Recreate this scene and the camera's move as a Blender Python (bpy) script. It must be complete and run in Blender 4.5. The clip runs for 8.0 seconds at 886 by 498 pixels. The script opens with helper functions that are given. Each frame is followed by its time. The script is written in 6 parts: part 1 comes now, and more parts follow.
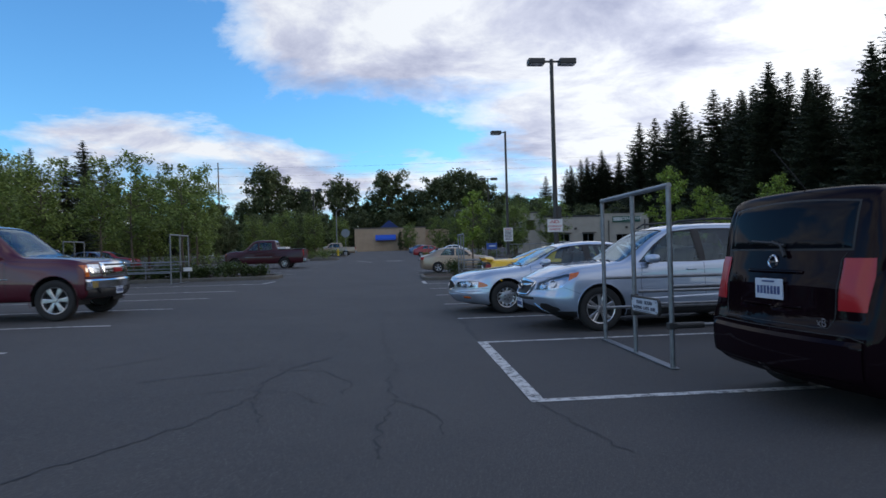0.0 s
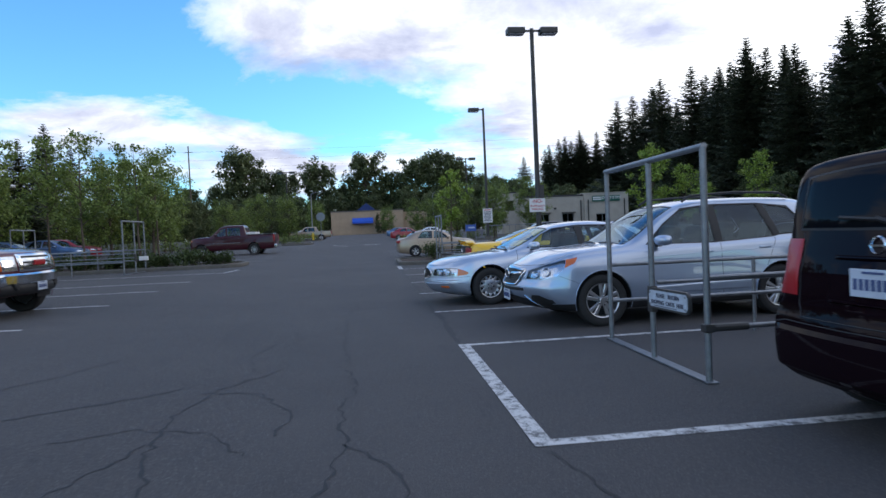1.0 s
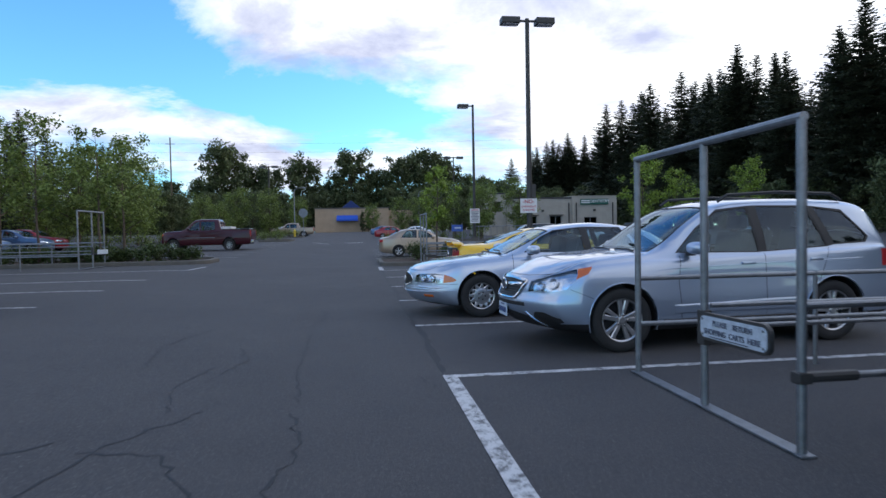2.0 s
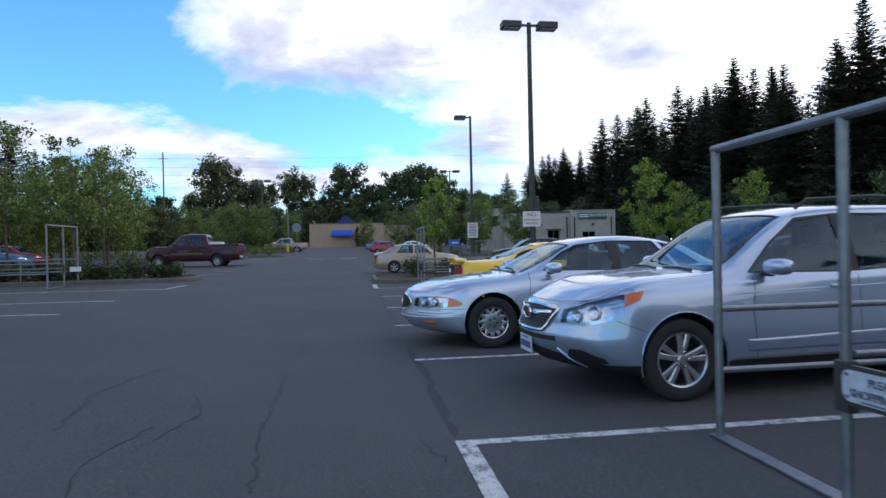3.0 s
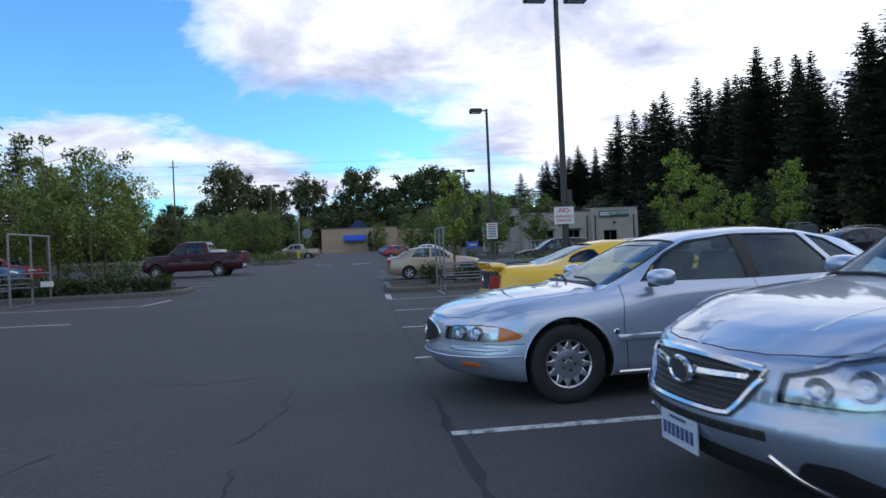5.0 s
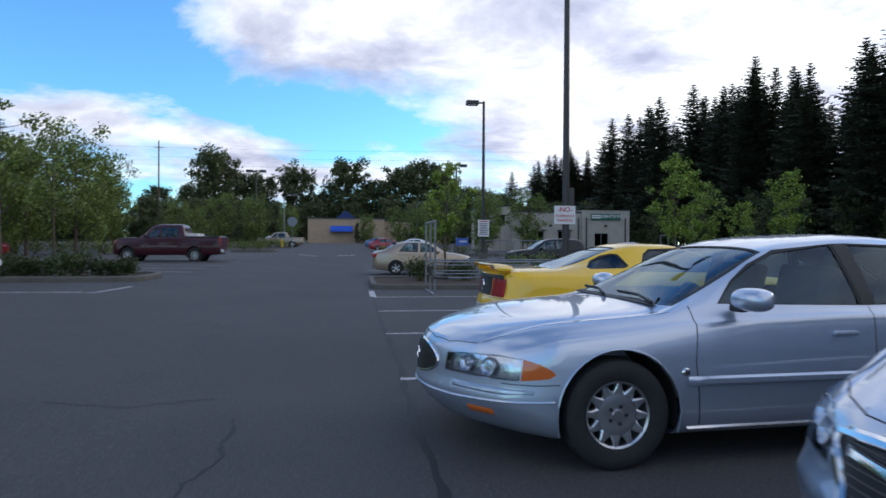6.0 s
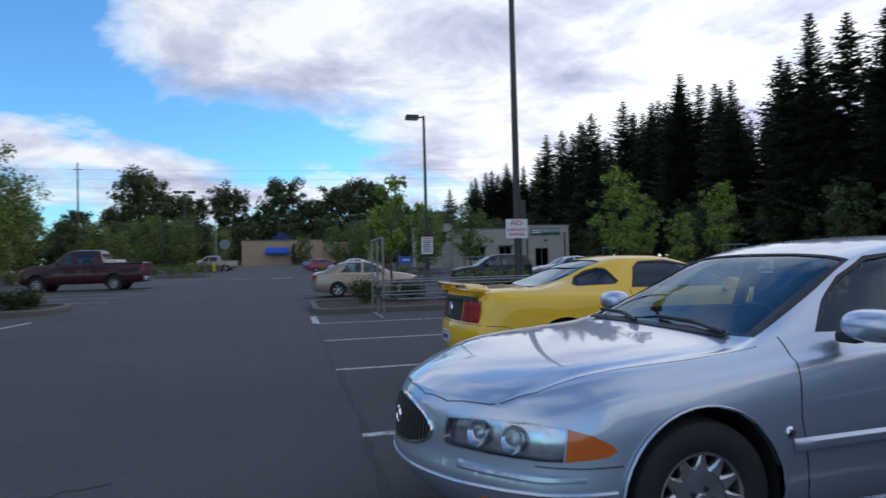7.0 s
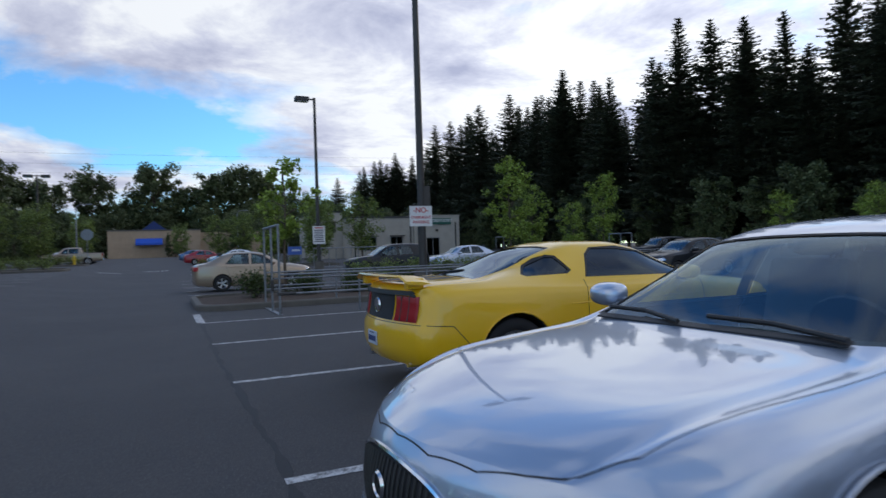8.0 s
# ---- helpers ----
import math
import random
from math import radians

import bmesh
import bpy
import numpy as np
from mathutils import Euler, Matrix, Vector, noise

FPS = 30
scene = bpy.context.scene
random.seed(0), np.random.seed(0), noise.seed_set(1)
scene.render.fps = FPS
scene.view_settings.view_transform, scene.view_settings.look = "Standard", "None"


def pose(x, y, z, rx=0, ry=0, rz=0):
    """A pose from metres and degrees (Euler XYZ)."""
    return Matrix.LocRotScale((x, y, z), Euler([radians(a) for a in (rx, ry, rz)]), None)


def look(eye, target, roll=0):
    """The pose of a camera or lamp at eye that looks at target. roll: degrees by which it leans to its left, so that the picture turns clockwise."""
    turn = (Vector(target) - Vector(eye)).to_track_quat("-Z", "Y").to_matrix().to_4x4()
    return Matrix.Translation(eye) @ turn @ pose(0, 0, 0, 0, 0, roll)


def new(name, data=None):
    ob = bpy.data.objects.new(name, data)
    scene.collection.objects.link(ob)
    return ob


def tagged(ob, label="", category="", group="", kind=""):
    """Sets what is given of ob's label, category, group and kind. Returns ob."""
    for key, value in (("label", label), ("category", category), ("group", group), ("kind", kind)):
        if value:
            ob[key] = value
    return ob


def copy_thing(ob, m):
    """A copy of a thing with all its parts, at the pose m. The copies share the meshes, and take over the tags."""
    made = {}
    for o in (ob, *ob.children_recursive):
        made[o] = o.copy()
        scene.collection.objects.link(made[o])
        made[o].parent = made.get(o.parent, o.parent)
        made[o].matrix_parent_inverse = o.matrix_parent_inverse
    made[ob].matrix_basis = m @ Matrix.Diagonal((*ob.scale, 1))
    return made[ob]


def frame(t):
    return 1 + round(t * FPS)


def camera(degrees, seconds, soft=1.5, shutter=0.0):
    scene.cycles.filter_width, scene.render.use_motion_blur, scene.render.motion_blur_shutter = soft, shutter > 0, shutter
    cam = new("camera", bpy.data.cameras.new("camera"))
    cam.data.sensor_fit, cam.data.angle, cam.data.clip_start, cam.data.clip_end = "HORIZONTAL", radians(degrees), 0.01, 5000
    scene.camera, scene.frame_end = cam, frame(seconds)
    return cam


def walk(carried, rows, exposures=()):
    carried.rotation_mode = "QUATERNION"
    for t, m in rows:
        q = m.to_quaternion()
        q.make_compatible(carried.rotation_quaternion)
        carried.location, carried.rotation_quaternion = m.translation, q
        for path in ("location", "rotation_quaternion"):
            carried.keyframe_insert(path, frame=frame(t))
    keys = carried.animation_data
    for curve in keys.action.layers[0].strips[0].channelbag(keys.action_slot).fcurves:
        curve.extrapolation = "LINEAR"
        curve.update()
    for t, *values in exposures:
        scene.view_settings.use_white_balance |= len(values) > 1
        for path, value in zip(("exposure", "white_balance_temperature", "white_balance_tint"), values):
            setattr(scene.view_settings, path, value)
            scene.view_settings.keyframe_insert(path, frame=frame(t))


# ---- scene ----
from mathutils.bvhtree import BVHTree

cam = camera(72.0, 8.0, shutter=0.5)
PATH = [
    (0, (0.067, -0.947, 1.347), (0.222, 1.047, 1.349), -1.6),
    (0.5, (0.191, -0.162, 1.357), (0.395, 1.827, 1.325), -2.3),
    (1, (0.273, 0.603, 1.365), (0.495, 2.59, 1.306), -2.5),
    (1.2, (0.317, 0.923, 1.363), (0.551, 2.908, 1.294), -2.0),
    (2.5, (0.521, 2.919, 1.353), (0.8, 4.899, 1.314), -1.1),
    (3, (0.551, 3.638, 1.354), (0.838, 5.618, 1.342), -1.2),
    (3.5, (0.579, 4.376, 1.35), (0.836, 6.359, 1.331), -1.6),
    (4, (0.586, 5.074, 1.369), (0.8, 7.062, 1.351), -2.8),
    (4.5, (0.634, 5.764, 1.367), (0.853, 7.752, 1.356), -3.5),
    (4.7, (0.651, 6.015, 1.348), (0.88, 8.002, 1.353), -3.6),
    (5.8, (0.764, 7.656, 1.351), (1.034, 9.638, 1.323), 1.3),
    (6, (0.752, 7.937, 1.355), (1.038, 9.917, 1.339), 0.3),
    (6.5, (0.724, 8.568, 1.354), (1.082, 10.536, 1.371), -0.4),
    (7, (0.693, 9.192, 1.35), (1.176, 11.133, 1.392), -1.4),
    (7.5, (0.646, 9.782, 1.341), (1.33, 11.661, 1.363), -2.0),
    (8, (0.609, 10.389, 1.333), (1.438, 12.209, 1.333), -1.8),
]
walk(cam, [(t, look(eye, target, roll)) for t, eye, target, roll in PATH],
     exposures=[(0, 0.08), (0.5, 0.40), (1, 0.50), (2.5, 0.54), (3.5, 0.42), (4.5, 0.38), (6, 0.34), (7, 0.14), (8, 0.06)])

# ---------- world, sun ----------
world = bpy.data.worlds.new("evening_sky")
scene.world = world
world.use_nodes = True


class Nodes:
    """Short way to write node trees."""

    def __init__(self, tree):
        self.t = tree
        tree.nodes.clear()

    def n(self, kind, **props):
        node = self.t.nodes.new(kind)
        for k, v in props.items():
            if k == "op":
                node.operation = v
            elif k == "blend":
                node.blend_type, node.data_type = v, "RGBA"
        return node

    def link(self, a, b):
        self.t.links.new(a, b)

    def put(self, node, name, v):
        if hasattr(v, "is_output"):
            self.t.links.new(v, node.inputs[name])
        else:
            node.inputs[name].default_value = v

    def math(self, op, a, b=0.0, clamp=False):
        m = self.n("ShaderNodeMath", op=op)
        m.use_clamp = clamp
        self.put(m, 0, a)
        self.put(m, 1, b)
        return m.outputs[0]

    def noise(self, vec, scale, detail=4.0, rough=0.55, distort=0.0):
        m = self.n("ShaderNodeTexNoise")
        if vec is not None:
            self.link(vec, m.inputs["Vector"])
        self.put(m, "Scale", scale)
        self.put(m, "Detail", detail)
        self.put(m, "Roughness", rough)
        self.put(m, "Distortion", distort)
        return m.outputs["Fac"]

    def ramp(self, fac, stops):
        m = self.n("ShaderNodeValToRGB")
        self.link(fac, m.inputs[0])
        el = m.color_ramp.elements
        while len(el) < len(stops):
            el.new(0.5)
        for e, (p, c) in zip(el, stops):
            e.position = p
            e.color = (*c, 1) if len(c) == 3 else c
        return m.outputs[0]

    def mix(self, fac, a, b, blend="MIX"):
        m = self.n("ShaderNodeMix", blend=blend)
        self.put(m, 0, fac)
        for slot, v in ((6, a), (7, b)):
            if hasattr(v, "is_output"):
                self.link(v, m.inputs[slot])
            else:
                m.inputs[slot].default_value = (*v, 1) if len(v) == 3 else v
        return m.outputs[2]


SUN_EL, SUN_AZ = radians(15), radians(66)      # azimuth from +y towards +x
w = Nodes(world.node_tree)
coord = w.n("ShaderNodeTexCoord").outputs["Generated"]
sky = w.n("ShaderNodeTexSky")
sky.sky_type, sky.sun_disc, sky.sun_elevation, sky.sun_rotation = "NISHITA", False, SUN_EL, SUN_AZ
sky.air_density, sky.dust_density, sky.ozone_density = 1.0, 0.3, 2.0
sep = w.n("ShaderNodeSeparateXYZ")
w.link(coord, sep.inputs[0])
dx, dy, dz = sep.outputs
rise = w.math("ADD", w.math("MAXIMUM", dz, 0.0), 0.16)
flat = w.n("ShaderNodeCombineXYZ")
w.link(w.math("DIVIDE", dx, rise), flat.inputs[0])
w.link(w.math("DIVIDE", dy, rise), flat.inputs[1])
flat.inputs[2].default_value = 3.7
azimuth = w.math("MULTIPLY", w.math("ARCTAN2", dx, dy), 57.2958)
height = w.math("MULTIPLY", w.math("ARCSINE", dz), 57.2958)


def bank(az, el, r_az, r_el, amount):
    """A cloud bank centred at an azimuth and elevation, in degrees: thicker cover towards its middle."""
    u = w.math("DIVIDE", w.math("SUBTRACT", azimuth, az), r_az)
    v = w.math("DIVIDE", w.math("SUBTRACT", height, el), r_el)
    d = w.math("ADD", w.math("MULTIPLY", u, u), w.math("MULTIPLY", v, v))
    return w.math("MULTIPLY", w.math("EXPONENT", w.math("MULTIPLY", d, -1.0)), amount)


big = w.noise(flat.outputs[0], 0.85, 9.0, 0.60, 0.35)
cover = w.math("SUBTRACT", big, 0.075)
# Banks overhead and behind the camera are unseen, added to neutralise the blue skylight.
for b in ((1, 19, 17, 5.5, 0.23), (26, 17, 15, 10, 0.26), (48, 15, 22, 11, 0.24), (-21, 9.6, 11, 2.4, 0.25), (-30, 4, 16, 4, 0.16), (-6, 6.2, 9, 2.6, 0.15), (10, 9, 8, 2.0, 0.12), (18, 5, 12, 3.5, 0.14),
          (-1, 11.3, 9, 1.3, -0.10), (-27, 18, 14, 5.5, -0.22), (33, 21, 4, 1.6, -0.16), (7, 13.6, 5, 1.0, -0.08), (-60, 12, 25, 9, 0.12), (90, 10, 30, 12, 0.18), (180, 18, 70, 16, 0.22), (-120, 20, 45, 16, 0.20), (120, 22, 40, 18, 0.20), (180, 62, 110, 22, 0.17), (-90, 50, 50, 18, 0.12), (60, 48, 30, 14, 0.10)):
    cover = w.math("ADD", cover, bank(*b))
mask = w.ramp(cover, [(0.45, (0, 0, 0)), (0.50, (0.5, 0.5, 0.5)), (0.60, (1, 1, 1))])
shade = w.noise(flat.outputs[0], 1.9, 8.0, 0.62, 0.3)
dusk = w.math("ADD", bank(-2, 15.0, 10, 2.0, 0.10), w.math("ADD", bank(25, 16.5, 5, 2.4, 0.15), w.math("ADD", bank(9, 9.3, 6, 1.3, 0.12), bank(-20, 7.2, 14, 1.6, 0.08))))
cloud = w.ramp(w.math("ADD", w.math("SUBTRACT", shade, dusk), bank(28, 18, 16, 9, 0.06)),
               [(0.32, (0.44, 0.48, 0.66)), (0.45, (0.66, 0.70, 0.86)), (0.57, (0.96, 1.00, 1.06))])
bg_sky, bg_cloud = w.n("ShaderNodeBackground"), w.n("ShaderNodeBackground")
w.link(w.mix(1.0, sky.outputs[0], (0.66, 1.20, 1.66), "MULTIPLY"), bg_sky.inputs[0])
bg_sky.inputs[1].default_value = 0.15
w.link(cloud, bg_cloud.inputs[0])
toward = w.n("ShaderNodeVectorMath", op="DOT_PRODUCT")
w.link(coord, toward.inputs[0])
toward.inputs[1].default_value = (math.sin(SUN_AZ) * math.cos(SUN_EL), math.cos(SUN_AZ) * math.cos(SUN_EL), math.sin(SUN_EL))
near_sun = w.math("POWER", w.math("MAXIMUM", toward.outputs["Value"], 0.0), 3.0)
w.link(w.math("ADD", 0.86, w.math("MULTIPLY", near_sun, 0.28)), bg_cloud.inputs[1])
both = w.n("ShaderNodeMixShader")
w.link(mask, both.inputs[0])
w.link(bg_sky.outputs[0], both.inputs[1])
w.link(bg_cloud.outputs[0], both.inputs[2])
w.link(both.outputs[0], w.n("ShaderNodeOutputWorld").inputs[0])

sun = new("sun", bpy.data.lights.new("sun", "SUN"))
sun.data.energy, sun.data.angle, sun.data.color = 1.0, radians(10), (1.0, 0.93, 0.82)
sun_way = Vector((math.sin(SUN_AZ) * math.cos(SUN_EL), math.cos(SUN_AZ) * math.cos(SUN_EL), math.sin(SUN_EL)))
sun.matrix_world = look((40, 20, 60), Vector((40, 20, 60)) - sun_way)


# ---------- materials ----------
def material(name):
    m = bpy.data.materials.new(name)
    m.use_nodes = True
    return m, Nodes(m.node_tree)


def finish(m, k, colour, rough, metal=0.0, bump=None, bump_size=0.01, coat=0.0, extra=()):
    b = k.n("ShaderNodeBsdfPrincipled")
    for key, v in (("Base Color", colour), ("Roughness", rough), ("Metallic", metal), ("Coat Weight", coat), *extra):
        if key == "Base Color" and not hasattr(v, "is_output"):
            v = (*v, 1)
        k.put(b, key, v)
    if bump is not None:
        h = k.n("ShaderNodeBump")
        h.inputs["Strength"].default_value = 0.7
        h.inputs["Distance"].default_value = bump_size
        k.link(bump, h.inputs["Height"])
        k.link(h.outputs[0], b.inputs["Normal"])
    k.link(b.outputs[0], k.n("ShaderNodeOutputMaterial").inputs[0])
    return m


def place(k):
    return k.n("ShaderNodeNewGeometry").outputs["Position"]


def local(k):
    return k.n("ShaderNodeTexCoord").outputs["Object"]


def mat_asphalt():
    m, k = material("asphalt")
    p = place(k)
    grain = k.noise(p, 140.0, 3.0, 0.7)
    patch = k.noise(p, 0.35, 4.0, 0.6)
    stain = k.noise(p, 1.7, 5.0, 0.65)
    c = k.ramp(patch, [(0.3, (0.062, 0.059, 0.062)), (0.7, (0.088, 0.083, 0.084))])
    c = k.mix(k.ramp(stain, [(0.5, (0, 0, 0)), (0.75, (0.35, 0.35, 0.35))]), c, (0.045, 0.046, 0.052))
    c = k.mix(k.ramp(grain, [(0.35, (0.8, 0.8, 0.8)), (0.52, (0, 0, 0))]), c, (0.028, 0.028, 0.030))
    c = k.mix(k.ramp(k.noise(p, 38.0, 4.0, 0.7), [(0.52, (0, 0, 0)), (0.66, (0.55, 0.55, 0.55))]), c, (0.125, 0.12, 0.118))
    c = k.mix(k.ramp(k.noise(p, 4.5, 6.0, 0.75), [(0.60, (0, 0, 0)), (0.70, (0.5, 0.5, 0.5))]), c, (0.04, 0.04, 0.043))
    c = k.mix(k.ramp(k.noise(p, 75.0, 2.0, 0.5), [(0.62, (0, 0, 0)), (0.68, (0.7, 0.7, 0.7))]), c, (0.20, 0.195, 0.19))
    return finish(m, k, c, 0.86, bump=k.math("ADD", grain, k.noise(p, 38.0, 4.0, 0.7)), bump_size=0.010)


def mat_paint_line():
    m, k = material("line_paint")
    p = place(k)
    wear = k.noise(p, 9.0, 6.0, 0.7)
    fine = k.noise(p, 60.0, 3.0, 0.6)
    t = k.ramp(k.math("ADD", wear, k.math("MULTIPLY", fine, 0.35)), [(0.64, (0, 0, 0)), (0.80, (1, 1, 1))])
    c = k.mix(t, (0.60, 0.59, 0.58), (0.12, 0.12, 0.12))
    return finish(m, k, c, 0.8, bump=fine, bump_size=0.003)


def mat_plain(name, colour, rough=0.6, metal=0.0, vary=0.15, scale=6.0, bump=0.002, coat=0.0, fine=90.0):
    m, k = material(name)
    p = local(k)
    big_n, small_n = k.noise(p, scale, 4.0, 0.6), k.noise(p, fine, 3.0, 0.6)
    dark = tuple(c * (1 - vary) for c in colour)
    light = tuple(min(1, c * (1 + vary)) for c in colour)
    c = k.ramp(k.math("ADD", k.math("MULTIPLY", big_n, 0.75), k.math("MULTIPLY", small_n, 0.25)), [(0.3, dark), (0.7, light)])
    r = k.math("ADD", rough - 0.06, k.math("MULTIPLY", big_n, 0.12))
    return finish(m, k, c, r, metal, small_n if bump else None, bump or 0.001, coat)


def mat_car(name, colour, metal=0.0, rough=0.35, dust=0.12, coat=1.0, spec=0.5):
    """Clear-coated car paint with a thin film of dust."""
    m, k = material(name)
    p = local(k)
    n1, n2 = k.noise(p, 3.0, 5.0, 0.65), k.noise(p, 400.0, 2.0, 0.5)
    t = k.math("MULTIPLY", k.ramp(n1, [(0.45, (0, 0, 0)), (0.75, (1, 1, 1))]), dust)
    c = k.mix(t, colour, (0.30, 0.28, 0.25))
    c = k.mix(k.math("MULTIPLY", n2, 0.12), c, tuple(min(1, 1.5 * v) for v in colour))
    return finish(m, k, c, rough, metal, coat=coat, extra=(("Coat IOR", 1.95 if coat == 1.0 else 1.5), ("Specular IOR Level", spec), ("Coat Roughness", k.math("ADD", 0.008, k.math("MULTIPLY", n1, 0.03))),))


def mat_glass(name, tint, rough=0.0):
    """A thin pane: clear or tinted, with a Fresnel gloss."""
    m, k = material(name)
    clear, gloss, lay, mx = k.n("ShaderNodeBsdfTransparent"), k.n("ShaderNodeBsdfGlossy"), k.n("ShaderNodeLayerWeight"), k.n("ShaderNodeMixShader")
    clear.inputs[0].default_value = (*tint, 1)
    gloss.inputs["Roughness"].default_value = rough
    gloss.inputs["Color"].default_value = (0.62, 0.76, 0.90, 1)
    lay.inputs["Blend"].default_value = 0.5
    graze = k.math("POWER", lay.outputs["Facing"], 4.2)
    k.link(k.math("ADD", k.math("MULTIPLY", graze, 0.80), 0.075), mx.inputs[0])
    k.link(clear.outputs[0], mx.inputs[1])
    k.link(gloss.outputs[0], mx.inputs[2])
    k.link(mx.outputs[0], k.n("ShaderNodeOutputMaterial").inputs[0])
    return m


def mat_leaf(name, dark, light, scale=0.8):
    m, k = material(name)
    r = k.n("ShaderNodeNewGeometry").outputs["Random Per Island"]
    n1 = k.noise(local(k), scale, 3.0, 0.6)
    c = k.ramp(k.math("ADD", k.math("MULTIPLY", r, 0.6), k.math("MULTIPLY", n1, 0.4)), [(0.2, dark), (0.8, light)])
    b = k.n("ShaderNodeBsdfPrincipled")
    k.put(b, "Base Color", c)
    k.put(b, "Roughness", 0.65)
    tr = k.n("ShaderNodeBsdfTranslucent")
    k.link(c, tr.inputs[0])
    mx = k.n("ShaderNodeMixShader")
    mx.inputs[0].default_value = 0.25
    k.link(b.outputs[0], mx.inputs[1])
    k.link(tr.outputs[0], mx.inputs[2])
    k.link(mx.outputs[0], k.n("ShaderNodeOutputMaterial").inputs[0])
    return m


ASPHALT, LINE = mat_asphalt(), mat_paint_line()
CRACK = mat_plain("crack_filler", (0.018, 0.018, 0.02), 0.7, vary=0.3)
CONCRETE = mat_plain("kerb_concrete", (0.125, 0.115, 0.10), 0.85, vary=0.25, scale=3.0, bump=0.004)
BARK = mat_plain("bark", (0.10, 0.075, 0.055), 0.9, vary=0.35, scale=9.0, bump=0.01, fine=40.0)
GALV = mat_plain("galvanised_steel", (0.24, 0.255, 0.275), 0.48, 0.80, vary=0.25, scale=12.0)
POLE = mat_plain("bronze_paint", (0.05, 0.048, 0.047), 0.5, 0.2, vary=0.2)
SIGN_WHITE = mat_plain("sign_white", (0.72, 0.72, 0.72), 0.5, vary=0.06)
SIGN_WORN = mat_plain("weathered_sign_white", (0.46, 0.52, 0.60), 0.55, vary=0.22, scale=14.0)
FADED_INK = mat_plain("faded_ink", (0.10, 0.115, 0.16), 0.6, vary=0.45, scale=60.0)
RED_INK = mat_plain("red_ink", (0.50, 0.02, 0.03), 0.5, vary=0.1)
DARK_INK = mat_plain("dark_ink", (0.04, 0.045, 0.07), 0.5, vary=0.1)
BLUE_INK = mat_plain("blue_ink", (0.05, 0.12, 0.42), 0.5, vary=0.15)
STUCCO = mat_plain("grey_stucco", (0.40, 0.37, 0.32), 0.9, vary=0.10, scale=1.2, bump=0.006)
TANWALL = mat_plain("tan_masonry", (0.42, 0.31, 0.21), 0.9, vary=0.12, scale=0.8, bump=0.006)
ROOF_DARK = mat_plain("dark_coping", (0.05, 0.05, 0.055), 0.6)
BLUE_AWNING = mat_plain("blue_awning", (0.02, 0.10, 0.55), 0.6, vary=0.12)
GREEN_SIGN = mat_plain("green_sign", (0.02, 0.11, 0.08), 0.5, vary=0.1)
SOIL = mat_plain("bark_mulch", (0.075, 0.05, 0.035), 0.95, vary=0.4, scale=8.0, bump=0.02)
LEAF_FIR = mat_leaf("fir_needles", (0.024, 0.031, 0.019), (0.075, 0.088, 0.048), 0.3)
LEAF_FAR = mat_leaf("far_leaves", (0.055, 0.074, 0.032), (0.150, 0.180, 0.072), 0.2)
LEAF_MID = mat_leaf("mid_leaves", (0.075, 0.110, 0.026), (0.240, 0.310, 0.070), 0.6)
LEAF_LIGHT = mat_leaf("young_leaves", (0.120, 0.175, 0.026), (0.320, 0.430, 0.070), 0.9)
LEAF_SHRUB = mat_leaf("shrub_leaves", (0.030, 0.050, 0.014), (0.085, 0.120, 0.028), 1.5)


# ---------- building blocks ----------
def part(name, bm, mat, parent=None, label="", smooth=False):
    """Links a bmesh as one mesh object, under a thing or a part."""
    me = bpy.data.meshes.new(name)
    if smooth:
        for f in bm.faces:
            f.smooth = True
    bm.to_mesh(me)
    bm.free()
    if smooth:
        me.set_sharp_from_angle(angle=radians(38))
    for x in (mat if isinstance(mat, (list, tuple)) else [mat]):
        me.materials.append(x)
    ob = new(name, me)
    if parent is not None:
        ob.parent = parent
    if label:
        ob["label"] = label
    return ob


def thing(name, label, category, group="", kind="", at=None):
    ob = new(name)
    ob.empty_display_size = 0.2
    tagged(ob, label, category, group, kind)
    if at is not None:
        ob.matrix_world = at
    return ob


def box(sx, sy, sz, at=(0, 0, 0), bevel=0.0, bm=None, turn=None):
    bm = bm or bmesh.new()
    m = Matrix.Translation(at) @ (turn or Matrix()) @ Matrix.Diagonal((sx, sy, sz, 1))
    r = bmesh.ops.create_cube(bm, size=1, matrix=m)
    if bevel:
        es = list({e for v in r["verts"] for e in v.link_edges})
        bmesh.ops.bevel(bm, geom=es, offset=bevel, segments=2, affect="EDGES", profile=0.6)
    return bm


def rod(a, b, r, bm=None, seg=10, r2=None):
    bm = bm or bmesh.new()
    a, b = Vector(a), Vector(b)
    d = b - a
    m = Matrix.Translation((a + b) / 2) @ d.to_track_quat("Z", "Y").to_matrix().to_4x4()
    bmesh.ops.create_cone(bm, cap_ends=True, segments=seg, radius1=r, radius2=r if r2 is None else r2, depth=d.length, matrix=m)
    return bm


